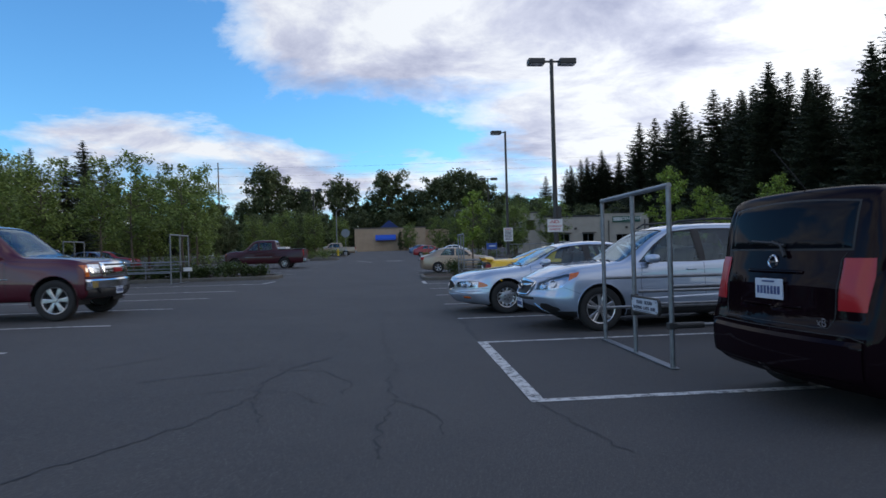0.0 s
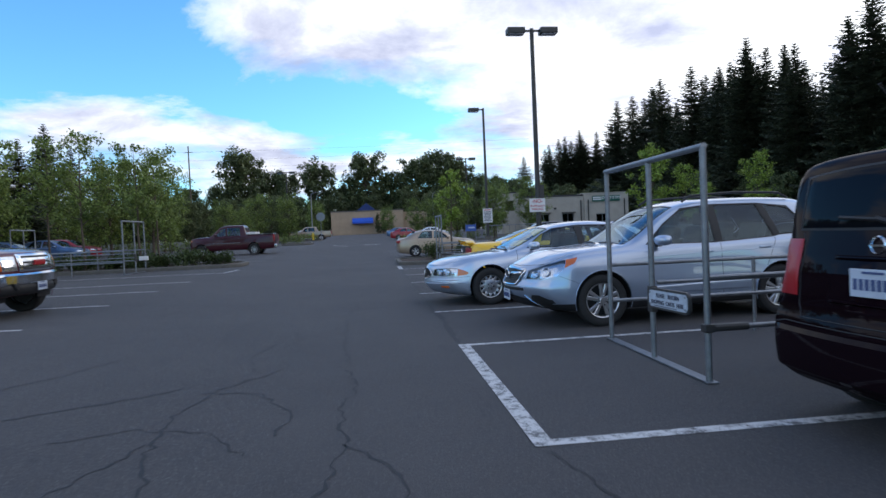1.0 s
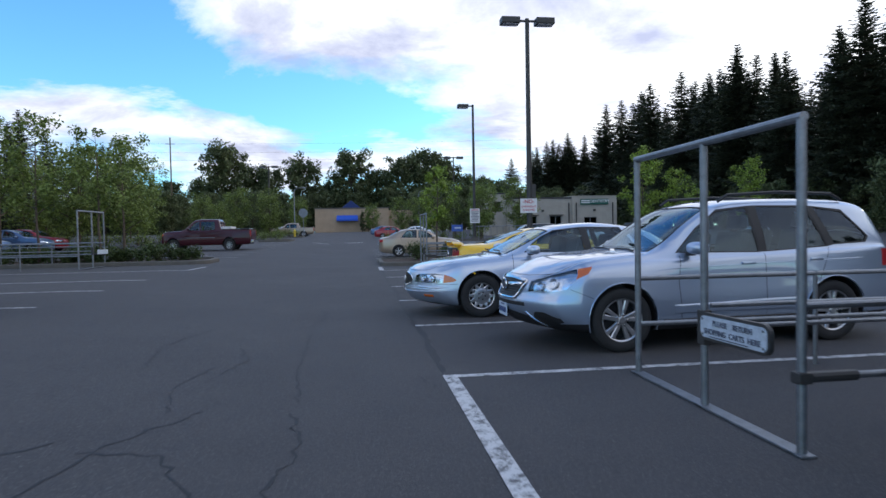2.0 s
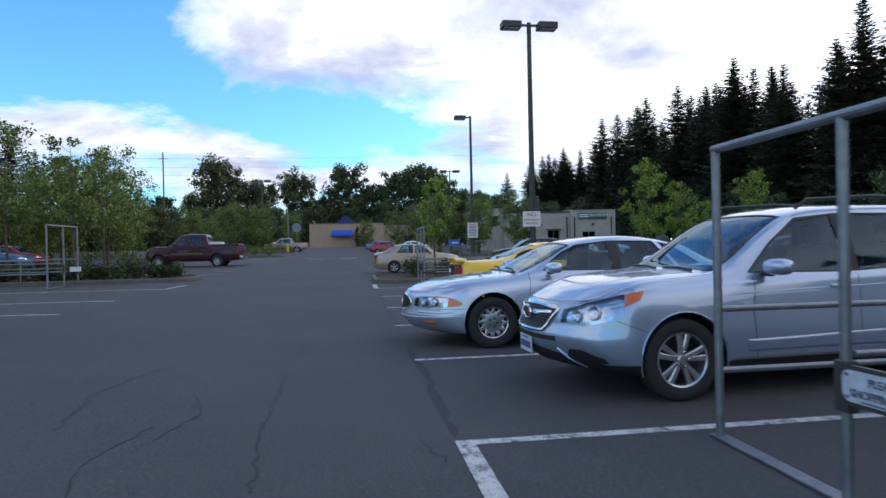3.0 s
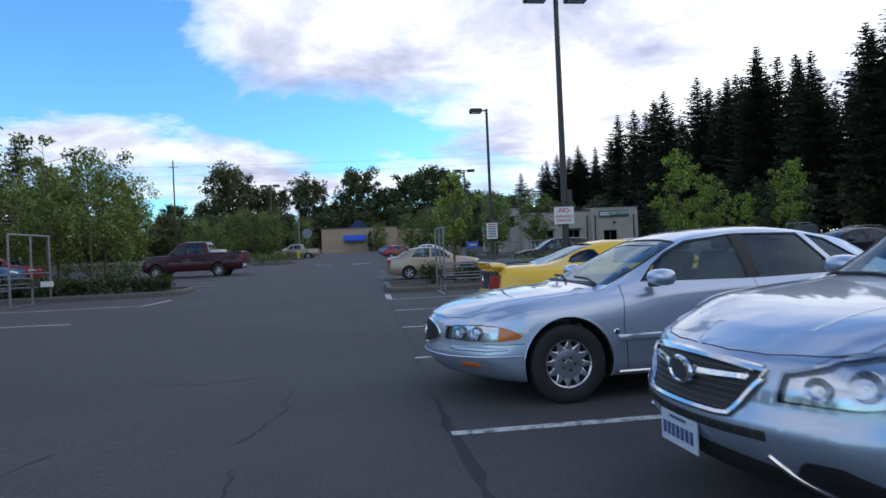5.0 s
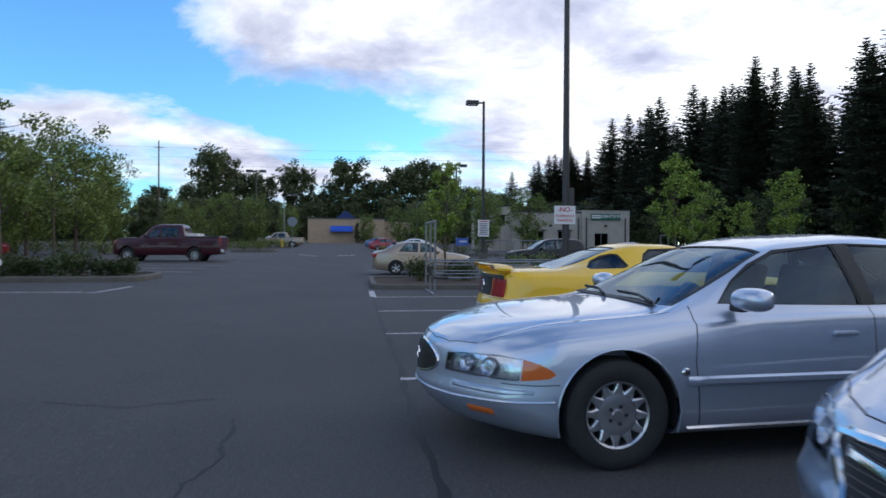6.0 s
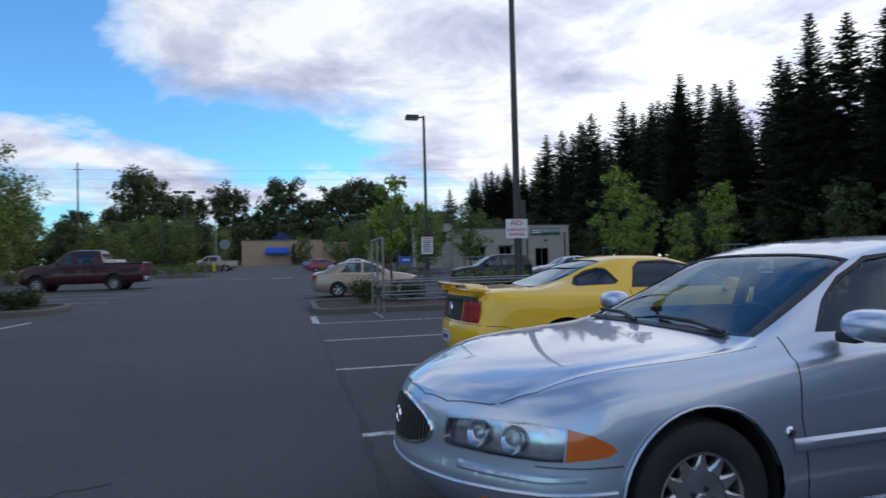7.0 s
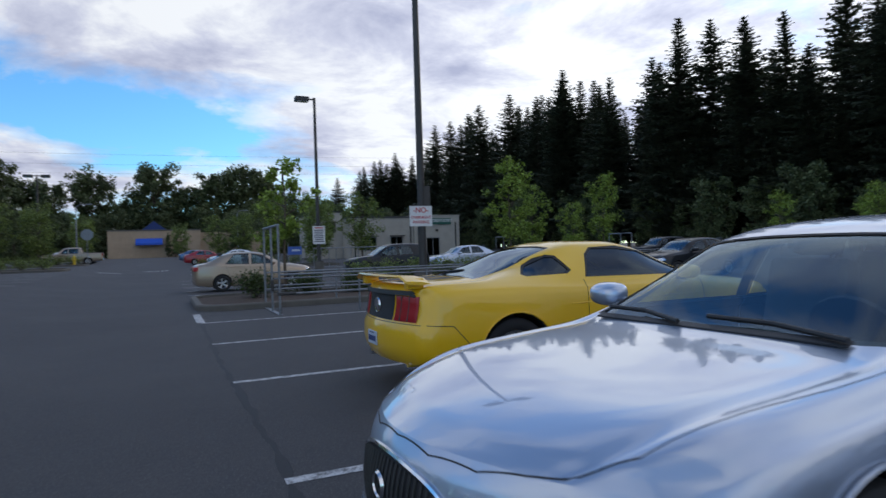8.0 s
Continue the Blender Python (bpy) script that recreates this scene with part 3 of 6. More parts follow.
def build_car(name, label, category, at, rows, wheels, glass=GLASS, paint=None, windows=(), shield=None, back=None, lamps=(), seams=(),
              wheel=(0.34, 0.22, 6, "alloy"), arch=1.13, cabin=None, mirror=None, handles=(), bow=(0.16, 0.08), extras=None, cladding=None, group="", trim=0.018,
              boxy=0.0, track=0.0, fine=1, nose=(), tail=(), haunch=(), bowls=()):
    """One parked vehicle. windows: side outlines (x, z); shield/back: plan outlines (x, y) above a height; lamps: (outline, planes, material, label)."""
    car = thing(name, label, category, group, at=at)
    bm = body_shell(rows, *bow, boxy=boxy, fine=fine, nose=nose, tail=tail, haunch=haunch)
    skin = Skin(bm)
    r, rim, spokes, style = wheel
    hw = max(q[4] for q in rows)
    lip_out = max((a for _, a, _ in haunch), default=0.0)
    for wx in wheels:
        cut(bm, disc_planes(wx, r * 1.02, r * arch, zmin=-0.5) + [((0, hw * 0.55, 0), (0, -1, 0))]).free()
        cut(bm, disc_planes(wx, r * 1.02, r * arch, zmin=-0.5) + [((0, -hw * 0.55, 0), (0, 1, 0))]).free()
        for s in (-1, 1):
            liner = bmesh.new()
            n = 20
            ra = r * arch
            prev = None
            for i in range(n + 1):
                a = -0.25 + (math.pi + 0.5) * i / n
                row = [liner.verts.new((wx + ra * math.cos(a), s * yy, r * 1.02 + ra * math.sin(a))) for yy in (hw * 0.5, hw * 0.965)]
                if prev:
                    liner.faces.new((prev[0], row[0], row[1], prev[1]))
                prev = row
            part("wheel_arch", liner, BLACK, car)
            lip = [(wx + (ra + 0.006) * math.cos(a), s * (hw + lip_out - 0.010 - 0.05 * max(0.0, -math.sin(a))), r * 1.02 + (ra + 0.006) * math.sin(a)) for a in (-0.30 + (math.pi + 0.6) * i / 24 for i in range(25))]
            part("arch_lip", tube(lip, 0.006, seg=6), paint, car, smooth=True)
        for s in (-1, 1):
            build_wheel(car, wx, s, hw - 0.125 - track, r, rim, spokes, style=style, turn=0.2 + wx)
    for poly in windows:
        for s in (1, -1):
            g = cut(bm, prism(poly) + [((0, s * 0.3, 0), (0, -s, 0))])
            if g.faces:
                mid = sum((Vector(p) for p in poly), Vector((0, 0))) / len(poly)
                inner = [mid + (Vector(p) - mid) * (1 - trim / max(0.05, (Vector(p) - mid).length) * 1.6) for p in poly]
                pane = cut(g, prism(inner))
                part("window_trim", inset(g, 0.003), BLACK, car)
                p_ob = part("window", inset(pane, 0.010), glass, car, smooth=True)
                p_ob.visible_shadow = False
    for nm, poly_h in (("windshield", shield), ("rear_window", back)):
        if poly_h:
            poly, zlo, tint = poly_h
            g = cut(bm, prism(poly, "z") + [((0, 0, zlo), (0, 0, -1))])
            if g.faces:
                inner = [(x + (0.0 if abs(y) < 0.01 else -0.02 if x == max(p[0] for p in poly) else 0.02), y * 0.965) for x, y in poly]
                pane = cut(g, prism(inner, "z"))
                part("glass_trim", inset(g, 0.003), BLACK, car)
                part(nm, inset(pane, 0.008), tint or glass, car, smooth=True).visible_shadow = False
    for nm, poly, extra, mat_l, lab in lamps:
        for s in (1, -1):
            g = cut(bm, prism(poly) + [((0, s * extra[0], 0), (0, -s, 0))] + ([((0, s * extra[1], 0), (0, s, 0))] if len(extra) > 1 else []))
            if g.faces:
                if mat_l is LENS:
                    mid = sum((Vector(p) for p in poly), Vector((0, 0))) / len(poly)
                    lens = cut(g, prism([mid + (Vector(p) - mid) * (1 - 0.007 / max(0.05, (Vector(p) - mid).length)) for p in poly]) + [((0, s * (extra[0] + 0.006), 0), (0, -s, 0))])
                    part("lamp_rim", inset(g, 0.003), paint, car)
                    g = lens
                    if not g.faces:
                        continue
                    housing = g.copy()
                    for v in housing.verts:
                        v.co -= Vector((0.034, s * 0.020, 0.004)) if bowls else Vector((0.012, s * 0.008, 0))
                    back_ob = part("lamp_housing", housing, REFLECTOR, car, smooth=True)
                    for by, bz, br in bowls:
                        co, no = skin.at("nose", s * by, bz)
                        bowl = lathe([(0.001, -br * 0.55), (br * 0.4, -br * 0.48), (br * 0.8, -br * 0.2), (br, 0.0), (br * 1.05, -0.006)], 20)
                        rod((0, -br * 0.5, 0), (0, -br * 0.12, 0), br * 0.16, bowl, 8)
                        part("lamp_bowl", bowl, REFLECTOR, back_ob, smooth=True).matrix_local = Matrix.Translation(co - no * 0.018) @ Vector((0.82, s * 0.40, 0.25)).to_track_quat("Y", "Z").to_matrix().to_4x4()
                    part(nm, g, LENS, car, lab, smooth=True).visible_shadow = False
                else:
                    part(nm, g, mat_l, car, lab, smooth=True)
    if cladding:
        zc, mat_c = cladding
        g = cut(bm, [((0, 0, zc), (0, 0, 1))])
        part("lower_cladding", g, mat_c, car, "unpainted black plastic cladding", smooth=True)
    for poly in seams:
        for s in (1, -1):
            g = cut(bm, prism(poly) + [((0, s * 0.3, 0), (0, -s, 0))])
            if g.faces:
                part("door_gap", inset(g, 0.006), BLACK, car)
    bmesh.ops.triangulate(bm, faces=[f for f in bm.faces if len(f.verts) > 4])
    if cabin:
        lining = bm.copy()
        bmesh.ops.delete(lining, geom=[f for f in lining.faces if f.calc_center_median().z < 0.45 or f.calc_center_median().x > cabin[1] + 0.1], context="FACES")
        part("cabin_lining", inset(lining, 0.03), CABIN, car)
    part("body", bm, paint, car, smooth=True)
    if cabin:
        x0, x1, zf, wi = cabin
        part("cabin_floor", box(x1 - x0, wi * 2, 0.04, ((x0 + x1) / 2, 0, zf)), BLACK, car)
        d = box(0.42, wi * 1.9, 0.22, (x1 - 0.22, 0, zf + 0.46), 0.06)
        part("dashboard", d, CABIN, car)
        part("steering_wheel", rod((0, 0, -0.012), (0, 0, 0.012), 0.19, seg=20), BLACK, car).matrix_local = pose(x1 - 0.50, 0.36, zf + 0.56, 0, -65, 0)
        for yy in (-0.37, 0.37):
            seat(car, x1 - 1.05, yy, zf + 0.22)
        if x1 - x0 > 2.0:
            for yy in (-0.37, 0.37):
                seat(car, x1 - 1.95, yy, zf + 0.24)
    if mirror:
        mx, my, mz = mirror
        for s in (1, -1):
            m = bmesh.new()
            bmesh.ops.create_uvsphere(m, u_segments=20, v_segments=12, radius=1)
            for v in m.verts:
                v.co = Vector((max(v.co.x, -0.45) * 0.11, math.copysign(abs(v.co.y) ** 0.75, v.co.y) * 0.130, math.copysign(abs(v.co.z) ** 0.8, v.co.z) * 0.072))
            mo = part("door_mirror", m, paint, car, smooth=True)
            mo.matrix_local = pose(mx, s * my, mz, 0, 0, s * 8)
            part("mirror_foot", box(0.07, 0.10, 0.05, (0, -s * 0.11, -0.06), 0.015), BLACK, mo)
            part("mirror_glass", box(0.006, 0.17, 0.105, (-0.046, 0, 0), 0.002), CHROME, mo)
    for hx, hy, hz in handles:
        for s in (1, -1):
            part("door_handle", box(0.17, 0.03, 0.032, (hx, s * hy, hz), 0.012), paint, car, smooth=True)
    if extras:
        extras(car, skin)
    return car


def plate(parent, x, z, front=True, w=0.305, h=0.152, y=0.0):
    s = 1 if front else -1
    p = part("number_plate", box(0.012, w, h, (x, y, z), 0.004), PLATE, parent, "blue and white number plate")
    for i in range(7):
        part("plate_bar", box(0.004, w * 0.075, h * 0.40, (x + s * 0.008, y + w * 0.125 * (i - 3), z - 0.008)), PLATE_INK, p)
    part("plate_bar", box(0.004, w * 0.45, h * 0.08, (x + s * 0.008, y, z + h * 0.37)), PLATE_INK, p)


def seam(x0, z0, x1, z1, w=0.007):
    d = Vector((x1 - x0, z1 - z0)).normalized()
    n = Vector((-d.y, d.x)) * w / 2
    return [(x0 - n.x, z0 - n.y), (x1 - n.x, z1 - n.y), (x1 + n.x, z1 + n.y), (x0 + n.x, z0 + n.y)]


SILVER_BLUE = mat_car("ice_silver_paint", (0.35, 0.43, 0.56), 0.74, 0.38, 0.04)
SILVER = mat_car("silver_paint", (0.45, 0.52, 0.635), 0.74, 0.38, 0.03)
YELLOW = mat_car("yellow_paint", (0.88, 0.50, 0.004), 0.0, 0.35, 0.02, 0.8)
MAROON = mat_car("maroon_paint", (0.080, 0.005, 0.016), 0.2, 0.35, 0.0, 0.9)
WINE = mat_car("dark_wine_paint", (0.045, 0.003, 0.009), 0.0, 0.4, 0.0, 0.5, 0.3)
PLUM = mat_car("dark_plum_paint", (0.0075, 0.0032, 0.0055), 0.0, 0.5, 0.0, 0.27, 0.0)
PRIVACY = mat_car("deep_tinted_glass", (0.005, 0.006, 0.010), 0.0, 0.5, 0.0, 0.30, 0.0)
GOLD = mat_car("champagne_paint", (0.40, 0.31, 0.225), 0.55, 0.34, 0.06, 0.8)
REDP = mat_car("red_paint", (0.30, 0.010, 0.018), 0.2, 0.3, 0.05, 0.8)
BLUEP = mat_car("slate_blue_paint", (0.09, 0.15, 0.27), 0.6, 0.3, 0.06, 0.8)
WHITEP = mat_car("white_paint", (0.70, 0.70, 0.70), 0.0, 0.35)
DARKP = mat_car("charcoal_paint", (0.012, 0.015, 0.020), 0.1, 0.4, 0.02, 0.4, 0.2)

# rows: x, sill z, shoulder z, top z, half width, half width at the top edge
SUV_ROWS = [(2.275, .30, .76, .82, .70, .56), (2.23, .26, .82, .88, .78, .60), (2.05, .22, .86, .945, .84, .66), (1.75, .21, .92, 1.01, .885, .69),
            (1.32, .21, .96, 1.055, .895, .71), (0.98, .21, .985, 1.085, .8975, .70), (0.90, .21, .99, 1.12, .8975, .685), (0.48, .21, 1.0, 1.40, .8975, .62),
            (0.10, .21, 1.02, 1.60, .8975, .59), (-0.25, .21, 1.03, 1.665, .8975, .59), (-0.9, .21, 1.05, 1.68, .8975, .595), (-1.6, .21, 1.075, 1.66, .89, .585),
            (-1.95, .23, 1.09, 1.60, .87, .57), (-2.13, .27, 1.09, 1.42, .85, .59), (-2.26, .32, 1.02, 1.12, .82, .62), (-2.32, .42, .80, .92, .74, .58)]
SEDAN_ROWS = [(2.46, .25, .675, .735, .70, .54), (2.43, .21, .70, .77, .77, .59), (2.28, .19, .74, .818, .85, .64), (2.0, .18, .78, .868, .90, .67), (1.43, .18, .835, .925, .93, .71),
              (1.08, .18, .87, .955, .93, .715), (1.0, .18, .88, .985, .93, .70), (0.6, .18, .905, 1.19, .93, .63), (0.2, .18, .92, 1.365, .93, .57), (-0.1, .18, .93, 1.425, .93, .56),
              (-0.55, .18, .935, 1.45, .93, .565), (-1.45, .18, .945, 1.33, .925, .56), (-1.95, .195, .95, 1.075, .915, .64),
              (-2.45, .25, .92, .985, .87, .64), (-2.58, .32, .80, .88, .80, .6), (-2.62, .42, .65, .74, .72, .55)]
COUPE_ROWS = [(2.33, .26, .66, .72, .72, .56), (2.25, .22, .74, .80, .80, .62), (1.9, .19, .82, .90, .90, .68), (1.36, .19, .88, .955, .93, .70), (1.05, .19, .91, .99, .935, .69),
              (0.95, .19, .92, 1.02, .935, .68), (0.6, .19, .93, 1.20, .935, .60), (0.3, .19, .935, 1.32, .935, .555), (0.0, .19, .94, 1.375, .935, .545), (-0.4, .19, .945, 1.38, .935, .54),
              (-0.8, .19, .955, 1.31, .94, .53), (-1.25, .2, .975, 1.15, .945, .55), (-1.6, .2, .98, 1.055, .945, .66), (-2.25, .24, .965, 1.03, .90, .70),
              (-2.38, .27, .93, 1.0, .86, .70), (-2.435, .32, .88, .95, .80, .66)]
COMPACT_ROWS = [(2.2, .28, .60, .66, .60, .45), (2.1, .2, .72, .78, .74, .56), (1.8, .18, .80, .88, .82, .62), (1.3, .18, .86, .96, .85, .65), (1.0, .18, .89, 1.0, .85, .65),
                (0.9, .18, .90, 1.04, .85, .63), (0.35, .18, .93, 1.36, .85, .56), (-0.1, .18, .94, 1.46, .85, .55), (-0.6, .18, .95, 1.48, .85, .55), (-1.2, .18, .96, 1.40, .85, .54),
                (-1.7, .18, .97, 1.18, .84, .58), (-1.9, .2, .97, 1.08, .83, .62), (-2.2, .24, .94, 1.03, .80, .62), (-2.31, .3, .8, .92, .74, .56), (-2.33, .4, .66, .8, .70, .52)]
BOXCAR_ROWS = [(2.12, .3, .70, .76, .70, .55), (2.0, .2, .86, .92, .82, .65), (1.3, .18, .96, 1.04, .88, .70), (1.0, .18, .99, 1.08, .88, .70), (0.4, .18, 1.03, 1.50, .88, .66),
               (0.1, .18, 1.04, 1.60, .88, .66), (-1.2, .18, 1.08, 1.645, .88, .67), (-1.85, .2, 1.10, 1.635, .875, .68), (-1.97, .22, 1.08, 1.60, .87, .69), (-2.04, .24, 1.05, 1.40, .865, .71),
               (-2.12, .26, .95, 1.06, .85, .72), (-2.15, .34, .72, .86, .82, .70)]
TRUCK_ROWS = [(2.60, .40, 1.00, 1.09, .95, .80), (2.54, .36, 1.04, 1.13, .98, .82), (2.3, .36, 1.08, 1.17, 1.0, .83), (1.7, .36, 1.11, 1.20, 1.01, .83), (1.25, .36, 1.12, 1.22, 1.01, .82),
              (1.15, .36, 1.13, 1.26, 1.01, .80), (0.75, .36, 1.15, 1.58, 1.01, .70), (0.45, .36, 1.16, 1.80, 1.01, .66), (0.0, .36, 1.17, 1.87, 1.01, .66), (-0.95, .36, 1.18, 1.86, 1.01, .66),
              (-1.10, .36, 1.18, 1.78, 1.01, .67), (-1.18, .36, 1.22, 1.33, 1.01, .90), (-1.24, .36, 1.22, 1.30, 1.01, .92), (-2.9, .38, 1.22, 1.30, 1.0, .92), (-3.05, .42, 1.20, 1.29, .99, .92), (-3.08, .5, 1.1, 1.25, .97, .9)]


# ---------- plants ----------
def leaf_quads(bm, centre, radius, count, size, rng, flatten=0.8):
    for _ in range(count):
        d = Vector((rng.gauss(0, 1), rng.gauss(0, 1), rng.gauss(0, flatten)))
        c = centre + d.normalized() * radius * rng.random() ** 0.45
        q = Euler((rng.uniform(-1.1, 1.1), rng.uniform(-1.1, 1.1), rng.uniform(0, 6.28))).to_matrix()
        s = size * rng.uniform(0.6, 1.3)
        vs = [bm.verts.new(c + q @ Vector(p)) for p in ((-s * 0.5, 0, 0), (0, -s * 0.28, 0.03 * s), (s * 0.55, 0, 0), (0, s * 0.28, 0.03 * s))]
        bm.faces.new(vs)


def build_broadleaf(name, label, seed, height, spread, leaf, clumps=60, per=26, size=0.2, bare=0.28, trunk_r=None, at=None, pointed=0.0, group="trees"):
    """A tapered trunk, forked limbs and a loose crown of leaves in clumps."""
    rng = random.Random(seed)
    tree = thing(name, label, "tree", group, at=at)
    r = trunk_r or height * 0.012
    wood = bmesh.new()
    lean = [Vector((0, 0, 0))]
    for i in range(1, 8):
        lean.append(Vector((lean[-1].x + rng.uniform(-1, 1) * height * 0.008, lean[-1].y + rng.uniform(-1, 1) * height * 0.008, height * 0.92 * i / 7)))
    for i, (a, b) in enumerate(zip(lean, lean[1:])):
        rod(a, b, r * (1 - i / 7.6), wood, 8, r * (1 - (i + 1) / 7.6))
    ends = []
    limbs = max(9, clumps // 4)
    for i in range(limbs):
        f = bare + (1 - bare) * (i + 0.5) / limbs * 0.92
        k = min(6, int(f * 7))
        a = lean[k].lerp(lean[k + 1], f * 7 - k)
        reach = spread * (0.45 + 0.65 * math.sin(math.pi * min(1, (f - bare) / (1 - bare) * 0.85 + 0.12))) * rng.uniform(0.55, 1.1)
        reach *= 1 - pointed * (f - bare) / (1 - bare)
        ang = i * 2.4 + rng.uniform(-0.5, 0.5)
        b = a + Vector((math.cos(ang) * reach, math.sin(ang) * reach, reach * rng.uniform(0.35, 0.95)))
        mid = a.lerp(b, 0.5) + Vector((rng.uniform(-1, 1), rng.uniform(-1, 1), rng.uniform(-0.5, 0.3))) * reach * 0.1
        rr = r * (1 - f) * 0.55 + 0.008
        rod(a, mid, rr, wood, 5, rr * 0.7)
        rod(mid, b, rr * 0.7, wood, 5, rr * 0.25)
        ends += [(mid, reach), (b, reach), (a.lerp(b, 0.75), reach)]
    ends.append((lean[-1], spread * 0.5))
    part("trunk", wood, BARK, tree)
    crown = bmesh.new()
    for i in range(clumps):
        c, reach = ends[i % len(ends)]
        off = Vector((rng.gauss(0, 1), rng.gauss(0, 1), rng.gauss(0, 0.8))) * spread * 0.13
        leaf_quads(crown, c + off, spread * rng.uniform(0.15, 0.36), per, size, rng)
    part("crown", crown, leaf, tree)
    return tree


def build_fir(name, label, seed, height, base, leaf, at=None, group="firs", bare=0.10, twigs=1.0):
    """A tall fir: a straight trunk and whorls of drooping, ragged boughs."""
    rng = random.Random(seed)
    tree = thing(name, label, "tree", group, at=at)
    part("trunk", rod((0, 0, 0), (0, 0, height * 0.99), height * 0.013, seg=8, r2=0.03), BARK, tree)
    bm = bmesh.new()
    levels = int(height * 2.1)
    for i in range(levels):
        f = bare + (1 - bare) * i / levels
        z = height * f
        reach = base * min(1.0, 0.55 + 1.4 * f) * (1 - f) ** 0.78 * rng.uniform(0.66, 1.12) * (0.90 + 0.16 * math.sin(11 * f + seed)) + 0.15
        n = rng.randint(7, 9)
        a0 = rng.random() * 6.28
        for j in range(n):
            ang = a0 + j * math.tau / n + rng.uniform(-0.35, 0.35)
            ln = reach * rng.uniform(0.45, 1.2)
            zb = z + rng.uniform(-0.55, 0.55) * (1.15 - f)
            droop = rng.uniform(-0.10, 0.55) * (1.2 - f)
            c, s = math.cos(ang), math.sin(ang)
            segs = max(3, int(ln / 0.55))
            for q in range(segs):
                u = (q + 0.5) / segs
                p = Vector((c * ln * u, s * ln * u, zb - droop * ln * u + 0.22 * ln * u * u))
                wd = (0.34 * ln * (1 - u) ** 0.6 + 0.50 * (1 - f) + 0.10) * twigs
                for side in (-1, 1):
                    d = Vector((c * 0.75 - s * side, s * 0.75 + c * side, rng.uniform(-0.55, 0.15))).normalized()
                    tip = p + d * wd * rng.uniform(0.6, 1.15)
                    b1 = p + Vector((c, s, 0)) * 0.34 + Vector((0, 0, rng.uniform(-0.05, 0.12)))
                    b2 = p - Vector((c, s, 0)) * 0.36 - Vector((0, 0, rng.uniform(0.0, 0.16)))
                    bm.faces.new([bm.verts.new(v) for v in (b2, tip, b1)])
                hang = p + Vector((rng.uniform(-0.3, 0.3), rng.uniform(-0.3, 0.3), -rng.uniform(0.3, 0.9) * (1.1 - f)))
                g = rng.uniform(0.2, 0.5) * (1.1 - f)
                bm.faces.new([bm.verts.new(v) for v in (p - Vector((c, s, 0)) * g, hang, p + Vector((c, s, 0.1)) * g)])
    part("foliage", bm, leaf, tree)
    return tree


def build_shrub(name, label, seed, size, leaf, at, count=420, leaf_size=0.11, group="shrubs"):
    rng = random.Random(seed)
    s = thing(name, label, "shrub", group, at=at)
    wood = bmesh.new()
    for i in range(9):
        a = i * 0.7 + rng.random()
        rod((0, 0, 0), (math.cos(a) * size[0] * 0.4, math.sin(a) * size[1] * 0.4, size[2] * rng.uniform(0.5, 0.9)), 0.012, wood, 5, 0.005)
    part("stem", wood, BARK, s)
    bm = bmesh.new()
    for i in range(14):
        c = Vector((rng.uniform(-0.38, 0.38) * size[0], rng.uniform(-0.38, 0.38) * size[1], size[2] * rng.uniform(0.25, 0.72)))
        leaf_quads(bm, c, min(size) * 0.42, count // 14, leaf_size, rng)
    part("foliage", bm, leaf, s)
    return s


def on_ground(x, y, rz=0.0, lift=0.0, s=1.0):
    return pose(x, y, ground_z(x, y) + lift, 0, 0, rz) @ Matrix.Scale(s, 4)


def lettering(name, body, size, mat, parent, m, depth=0.002):
    """Flat letters in the built-in font, as a mesh centred at m."""
    cu = bpy.data.curves.new(name, "FONT")
    cu.offset = size * 0.012
    cu.body, cu.size, cu.extrude, cu.align_x, cu.align_y = body, size, depth, "CENTER", "CENTER"
    tmp = new(name, cu)
    me = bpy.data.meshes.new_from_object(tmp.evaluated_get(bpy.context.evaluated_depsgraph_get()))
    bpy.data.objects.remove(tmp)
    bpy.data.curves.remove(cu)
    me.materials.clear()
    me.materials.append(mat)
    ob = new(name, me)
    ob.parent = parent
    ob.matrix_local = m
    return ob


FACE_CAM = pose(0, 0, 0, 90, 0, 0)      # lettering that reads from -y

# ---------- painted lines, cracks ----------
for y, x0 in ((7.73, 1.22), (10.83, 1.23), (14.03, 1.21), (17.13, 1.22), (20.23, 1.22), (23.45, 1.22)):
    tagged(part("bay_line", ribbon([(x0, y), (6.9, y)], 0.10, 0.004), LINE), "worn white painted parking bay line", "road marking", "bay lines", "structure")
tagged(part("bay_line", ribbon([(1.22, 4.32), (6.9, 4.32)], 0.11, 0.004), LINE), "worn white painted parking bay line", "road marking", "bay lines", "structure")
tagged(part("bay_line", ribbon([(1.27, 4.265), (1.27, 7.78)], 0.13, 0.006), LINE), "chipped white line across the cart bay mouth", "road marking", "bay lines", "structure")
tagged(part("bay_line", ribbon([(1.22, 23.5), (1.22, 25.5)], 0.16, 0.006), LINE), "chipped white line across the cart bay mouth", "road marking", "bay lines", "structure")
for y in (-1.9, 1.2, 33.0, 35.9, 38.9, 42.0, 45.0):
    tagged(part("bay_line", ribbon([(1.25, y), (6.9, y)], 0.10, 0.004), LINE), "worn white painted parking bay line", "road marking", "bay lines", "structure")
